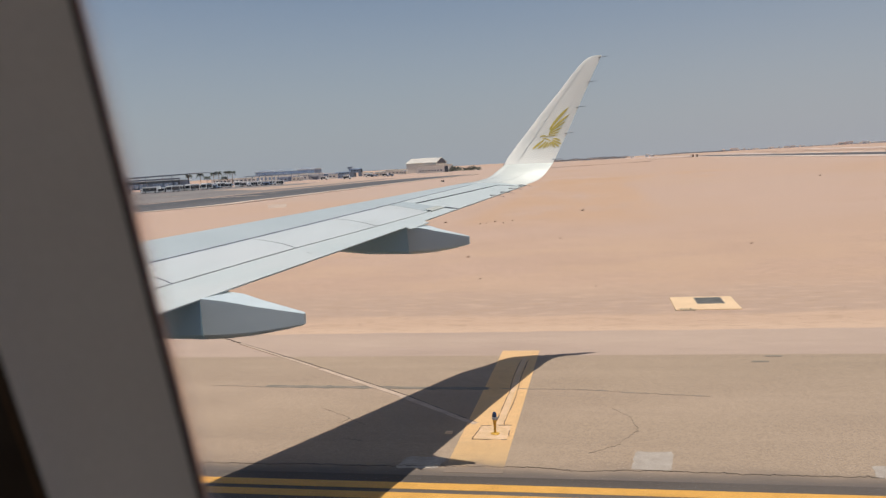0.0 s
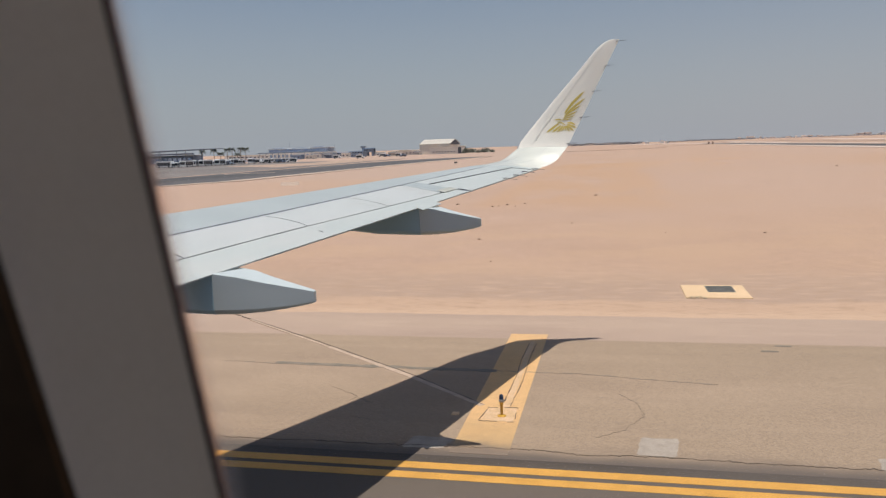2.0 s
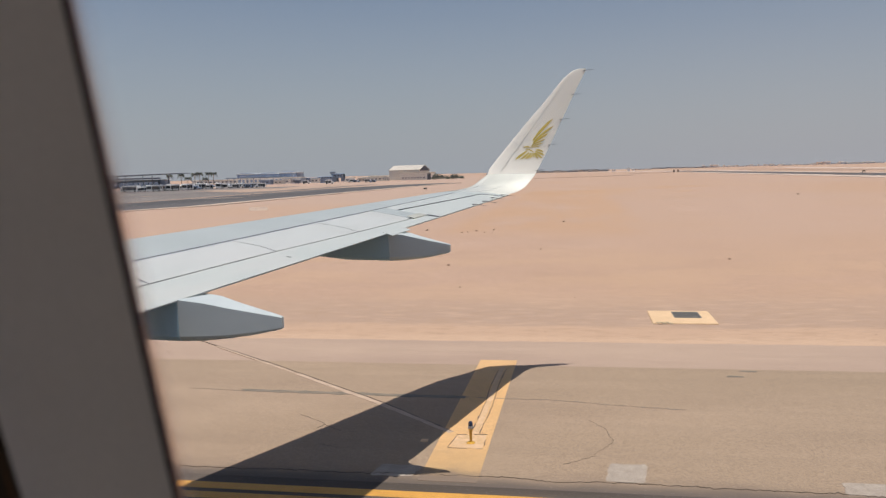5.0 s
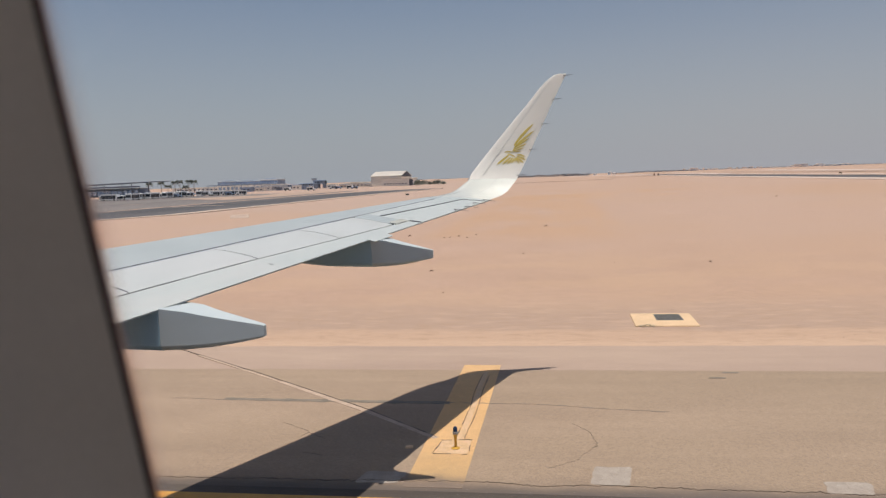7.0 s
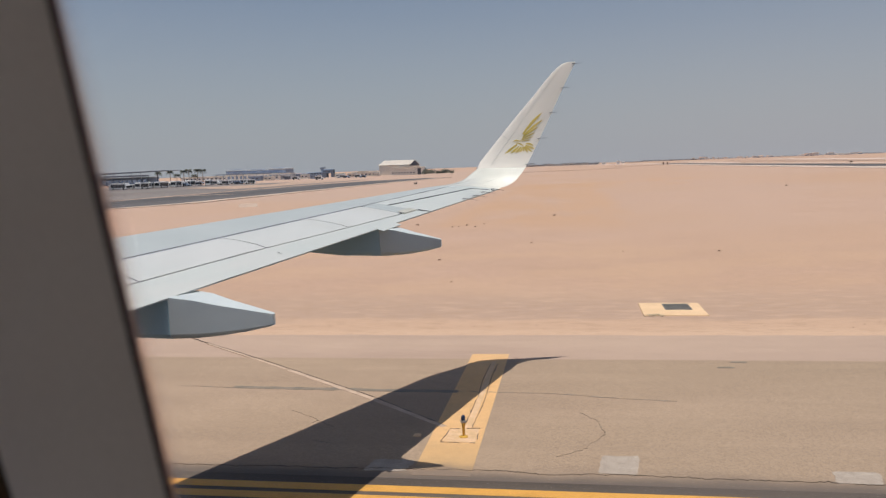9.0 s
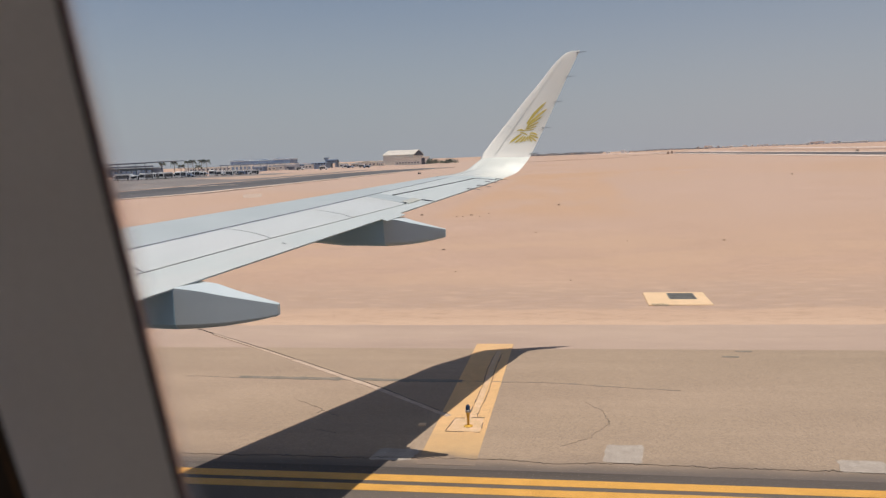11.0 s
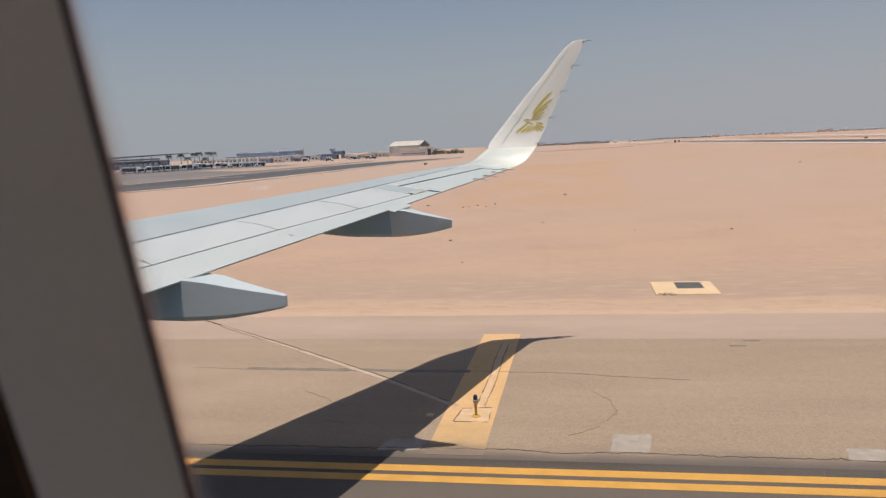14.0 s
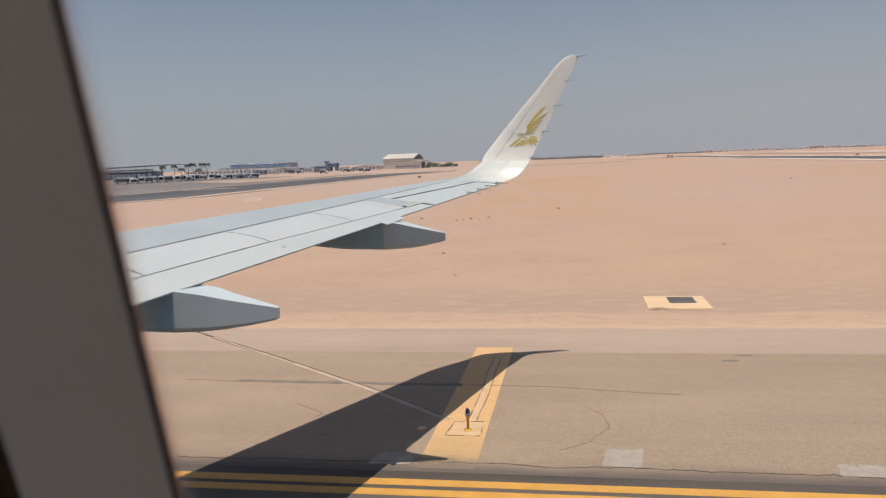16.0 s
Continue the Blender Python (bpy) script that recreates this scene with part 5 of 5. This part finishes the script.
for x0, w, y, h, wall, roof, label in ((-214, 4, 500, 2.6, GREYBLUE, PALE_METAL, "small blue-grey equipment cabin on the apron"), (-206, 5, 515, 3.2, PALE_WALL, DARK_METAL, "small cream cabin with a dark roof"), (-193, 3, 505, 2.2, DARK_METAL, PALE_METAL, "small dark equipment container"),
                                       (-187, 6, 520, 3.0, PALE_WALL, PALE_METAL, "small pale service cabin"), (-172, 4, 498, 2.4, GREYBLUE, DARK_METAL, "small grey-blue equipment container"), (-165, 7, 530, 2.8, PALE_WALL, CREAM, "low cream store by the hangar road"),
                                       (-157, 3, 512, 2.0, PALE_METAL, PALE_METAL, "small white container on the apron"), (-150, 5, 575, 3.4, PALE_WALL, CREAM, "low cream store by the hangar"), (-141, 4, 548, 2.4, TAN_WALL, PALE_METAL, "small tan cabin by the hangar"), (-226, 5, 528, 3.0, DARK_METAL, PALE_METAL, "dark equipment container before the terminal")):
    tagged(plain_building("cabin", x0, x0 + w, y, 3.5, h, wall, roof, label, 1, 2), category="cabin")
cab = thing("floodlight_tower", "pale stubby equipment tower above the boarding bridges", "tower", at=(-179.4, 546, 0))
box("shaft", -0.9, 0.9, -0.9, 0.9, 0, 6.2, GREYBLUE, cab, 0.1)
box("cabin", -1.8, 1.7, -1.3, 1.3, 6.2, 7.4, PALE_METAL, cab, 0.2)
box("roof", -2.0, 1.9, -1.5, 1.5, 7.4, 7.6, DARK_METAL, cab, 0.05)


def vehicle(name, length, height, width, label, at, nose=0.0, group="vehicles on the apron", mat=CARWHITE):
    """Parked bus, van or car seen side on: body, glass and wheels."""
    c = thing(name, label, name.replace("_", " "), group, at)
    L, Wd = length / 2, width / 2
    prof = [(-L, 0.35), (-L, height * 0.92), (-L + 0.15, height), (L - nose - 0.3, height), (L - nose, height * 0.62), (L - 0.1, height * 0.55 if nose else height * 0.6), (L, 0.5), (L, 0.35)]
    v = [(x, -Wd, z) for x, z in prof] + [(x, Wd, z) for x, z in prof]
    n = len(prof)
    body = solid("body", v, [tuple(range(n)), tuple(range(n, 2 * n))[::-1]] + [(i, (i + 1) % n, (i + 1) % n + n, i + n) for i in range(n)], mat, c)
    k = max(2, round(length / 1.6))
    span = length - nose - 0.9
    for i in range(k):
        for sd in (-1, 1):
            xa = -L + 0.3 + span * i / k
            box("window", xa, xa + span / k - 0.07, sd * Wd - 0.02, sd * Wd + 0.02, height * 0.30, height * 0.82, CARGLASS, body)
    box("rear_window", -L - 0.02, -L + 0.05, -Wd * 0.86, Wd * 0.86, height * 0.40, height * 0.82, CARGLASS, body)
    if not nose:
        box("windscreen", L - 0.16, L + 0.02, -Wd * 0.9, Wd * 0.9, height * 0.30, height * 0.58, CARGLASS, body)
    for x in (-L * 0.62, L * 0.62):
        for sd in (-1, 1):
            w = loft("wheel", [[(x + 0.38 * math.cos(a * math.tau / 12), sd * (Wd - 0.1) + o, 0.38 + 0.38 * math.sin(a * math.tau / 12)) for a in range(12)] for o in (-0.11, 0.11)], TYRE, c, smooth=False)
    return c


bus = vehicle("bus", 7.0, 2.7, 2.4, "white apron passenger bus with dark windows", (-176.5, 281.0, 0))
for x, y, r in ((-169.0, 284.5, 92), (-171.0, 293.5, 112), (-167.5, 297.0, 86), (-171.2, 303.5, 116), (-167.0, 308.0, 98), (-170.5, 314.5, 110), (-168.5, 324.0, 94), (-163.5, 331.0, 108), (-188, 279, 75)):
    copy_thing(bus, pose(x, y, 0, 0, 0, r))
van = vehicle("van", 5.0, 2.1, 1.9, "white parked service van", (-163.1, 337.3, 0), 0.9)
for x, y, r in ((-174.5, 287.0, 100), (-173.2, 298.5, 60), (-170.8, 309.0, 115), (-169.2, 319.0, 80), (-166.5, 327.5, 100), (-180.5, 284, 40), (-163.1, 344.6, 12), (-157.5, 334.8, 182), (-158.8, 345.0, 20), (-155.0, 341.4, 175), (-151.5, 344.7, 30), (-148.7, 342.1, 0), (-146.2, 337.3, 200), (-204, 416.2, 0), (-211.9, 415.7, 25), (-215.9, 403.3, 0), (-222, 422.8, 90), (-189.6, 407.7, 170), (-198.2, 414.9, 30), (-169.4, 462.1, 0), (-140.2, 420, 12), (-146.4, 483.5, 180), (-131.8, 472.2, 0)):
    copy_thing(van, pose(x, y, 0, 0, 0, r))
car = vehicle("car", 4.3, 1.5, 1.8, "dark parked car among the white vans", (-160.3, 338.5, 0), 1.2, mat=GREYBLUE)
for x, y, r in ((-152.5, 339.0, 40), (-141.9, 480.1, 0), (-123.3, 450.4, 180), (-168, 318, 20), (-208, 411, 0), (-194, 405, 160)):
    copy_thing(car, pose(x, y, 0, 0, 0, r))
pickup = vehicle("pickup_truck", 5.2, 1.9, 1.9, "pale tan pickup truck parked by the bridges", (-168, 500, 0), 1.3, mat=CREAM)
copy_thing(pickup, pose(-150, 540, 0, 0, 0, 180))
copy_thing(pickup, pose(-158, 545, 0, 0, 0, 0))


def palm(x, y, h, seed):
    rg = random.Random(seed)
    t = thing("palm_tree", "tall date palm with drooping dusty fronds", "palm tree", "palms by the terminal", (x, y, 0))
    bend = rg.uniform(-0.4, 0.4)
    tube("trunk", [(0, 0, 0), (bend * 0.3, 0, h * 0.4), (bend, 0, h * 0.82)], [0.32, 0.24, 0.2], BARK, t, 7)
    v, f = [], []
    for k in range(64):
        a = k * 2.4 + rg.uniform(-0.2, 0.2)
        el = rg.uniform(-0.45, 1.3)
        ln = rg.uniform(2.2, 3.0)
        u = Vector((math.cos(a), math.sin(a), 0))
        side = Vector((-math.sin(a), math.cos(a), 0))
        for i in range(7):
            d = ln * (i + 1) / 7
            p = Vector((bend, 0, h * 0.82)) + u * d * math.cos(el * 0.7) + Vector((0, 0, d * math.sin(el) - 0.17 * d * d))
            for sd in (-1, 1):
                w = 0.75 * (1 - 0.1 * i)
                b0 = len(v)
                v += [p, p + u * 0.42, p + side * sd * w + u * 0.35 - Vector((0, 0, 0.28))]
                f.append((b0, b0 + 1, b0 + 2))
    solid("crown", v, f, LEAF, t)


for k, (x, y, h) in enumerate(((-316.4, 556, 9.0), (-306.0, 556, 9.6), (-311, 575, 6.5), (-294.6, 556, 9.7), (-290.4, 556, 10.4), (-283.3, 556, 10.2), (-279.1, 556, 9.9), (-301, 585, 5.5))):
    palm(x, y, h * 1.05, k)


def bush(x, y, r, seed, name="bush"):
    rg = random.Random(seed)
    t = thing(name, "dark dusty green scrub bush", "bush", "bushes by the hangar", (x, y, 0))
    tube("trunk", [(0, 0, 0), (0.1, 0, r * 0.7)], [0.12, 0.06], BARK, t, 6)
    v, f = [], []
    for k in range(420):
        a, e = rg.uniform(0, math.tau), rg.uniform(-0.2, 1.45)
        d = r * rg.uniform(0.35, 1.0) * (1 + 0.3 * math.sin(3 * a + seed))
        p = Vector((d * math.cos(a) * math.cos(e) * 1.2, d * math.sin(a) * math.cos(e), r * 0.35 + d * math.sin(e) * 0.9))
        q = r * 0.2
        b0 = len(v)
        v += [p + Vector((rg.uniform(-q, q), rg.uniform(-q, q), rg.uniform(-q, q))) for _ in range(3)]
        f.append((b0, b0 + 1, b0 + 2))
    solid("foliage", v, f, FAR_LEAF, t)


for k, (x, y, r) in enumerate(((-101, 540, 3.0), (-97.5, 543, 2.6), (-94, 548, 1.8), (-90.5, 545, 2.2), (-87, 543, 2.6), (-84, 549, 1.8), (-104, 548, 2.2))):
    bush(x, y, r, k + 20)

for x in (-42.86, -42.36):
    sg = thing("taxiway_sign", "small black taxiway sign box on short legs", "sign", "pair of sign boxes", (x, 211, 0))
    box("panel", -0.2, 0.2, -0.1, 0.1, 0.10, 0.50, BLACK, sg, 0.03)
    for s_ in (-0.14, 0.14):
        box("leg", s_ - 0.03, s_ + 0.03, -0.03, 0.03, 0, 0.10, LAMP_GREY, sg)
sg = thing("runway_sign", "brown sign board beside the distant runway", "sign", at=(117.4, 350, 0))
box("panel", -0.6, 0.6, -0.12, 0.12, 0.6, 1.1, BARK, sg, 0.05)
for s_ in (-0.5, 0.5):
    box("leg", s_ - 0.08, s_ + 0.08, -0.05, 0.05, 0, 0.6, LAMP_GREY, sg)
post = thing("marker_post", "pair of short reddish boundary posts", "post", "boundary posts", (81, 700, 0))
box("pillar", -0.6, 0.6, -0.6, 0.6, 0, 2.1, TRACK, post, 0.2)
box("cap", -0.75, 0.75, -0.75, 0.75, 2.1, 2.4, TRACK, post, 0.1)
copy_thing(post, pose(84.4, 700, 0))

# low terrace, tree belt and town on the skyline
TERRACE = 2.2
v, f = [], []
n_ = 48
for k in range(n_ + 1):
    x = 96 + 904 * k / n_
    z = TERRACE * min(1.0, k / 3)
    y = 1440 + 14 * noise.noise((x * 0.02, 0, 8))
    v += [(x, y - 190, -0.2), (x, y - 70, 0.55 * z), (x, y, z), (x, 1760, z), (x, 1800, -0.2)]
f = [(5 * k + c, 5 * k + c + 5, 5 * k + c + 6, 5 * k + c + 1) for k in range(n_) for c in range(4)]
f += [(0, 1, 2, 3, 4), tuple(5 * n_ + c for c in (4, 3, 2, 1, 0))]
mark(solid("terrace", v, f, SAND), "low sandy rise under the distant town", "ground")
rg = random.Random(9)
v, f = [], []
for xa, xb, ha, hb, z0, count in ((-100, 54, 4.9, 6.4, 0, 3600), (100, 134, 2.0, 2.6, 1.2, 240), (134, 250, 3.8, 2.0, TERRACE, 1500), (250, 420, 2.2, 2.4, TERRACE, 420), (420, 900, 2.6, 2.6, TERRACE, 2200)):
    for k in range(count):
        u = rg.random()
        x, y = xa + (xb - xa) * u, 1500 + rg.uniform(-20, 20)
        h = (ha + (hb - ha) * u) * (0.72 + 0.5 * noise.noise((x * 0.06, 0, 5)))
        p = Vector((x, y, z0 + rg.uniform(0, h)))
        b0 = len(v)
        v += [p + Vector((rg.uniform(-1.8, 1.8), rg.uniform(-2, 2), rg.uniform(-0.6, 0.6))) for _ in range(3)]
        f.append((b0, b0 + 1, b0 + 2))
tagged(solid("tree_belt", v, f, BELT_LEAF), "thin dark line of trees on the far horizon", "tree belt", kind="stuff")
house = plain_building("house", -7, 7, 1600, 12, 5.0, TOWN_WALL, TOWN_WALL, "small pale tan house in the distant town", 1, 3, PALE_METAL)
tagged(house, group="distant town")
house.location = (262, 1600, TERRACE)
for k in range(60):
    x = 240 + 300 * ((k + rg.random()) / 60)
    h = copy_thing(house, pose(x, 1560 + rg.uniform(0, 160), TERRACE, 0, 0, rg.uniform(-20, 20)))
    s_ = rg.uniform(0.22, 0.52)
    h.scale = (s_ * rg.uniform(0.5, 1.1), s_, s_ * rg.uniform(0.7, 1.8))
for x, w, h, y in ((60, 7, 3.2, 1490), (86.5, 6, 5.2, 1480), (96, 5, 3.4, 1490)):
    tagged(plain_building("white_shed", x, x + w, y, 8, h, BRIGHT_WALL, BRIGHT_WALL, "small white shed on the far horizon", 1, 2, PALE_METAL), group="distant town")
for x, w, h, mat, lab in ((432, 10, 4.6, TOWN_WALL, "pale tan block in the distant town"), (444, 11, 5.4, TOWN_WALL, "taller pale tan block in the distant town"), (472, 10, 4.8, BRIGHT_WALL, "white block in the distant town"), (486, 24, 2.4, BRIGHT_WALL, "long low white hall in the distant town"), (512, 17, 3.2, BRIGHT_WALL, "low white hall in the distant town")):
    b = tagged(plain_building("town_block", x, x + w, 1530, 9, h, mat, mat, lab, 1, 3, PALE_METAL), group="distant town")
    b.location.z = TERRACE
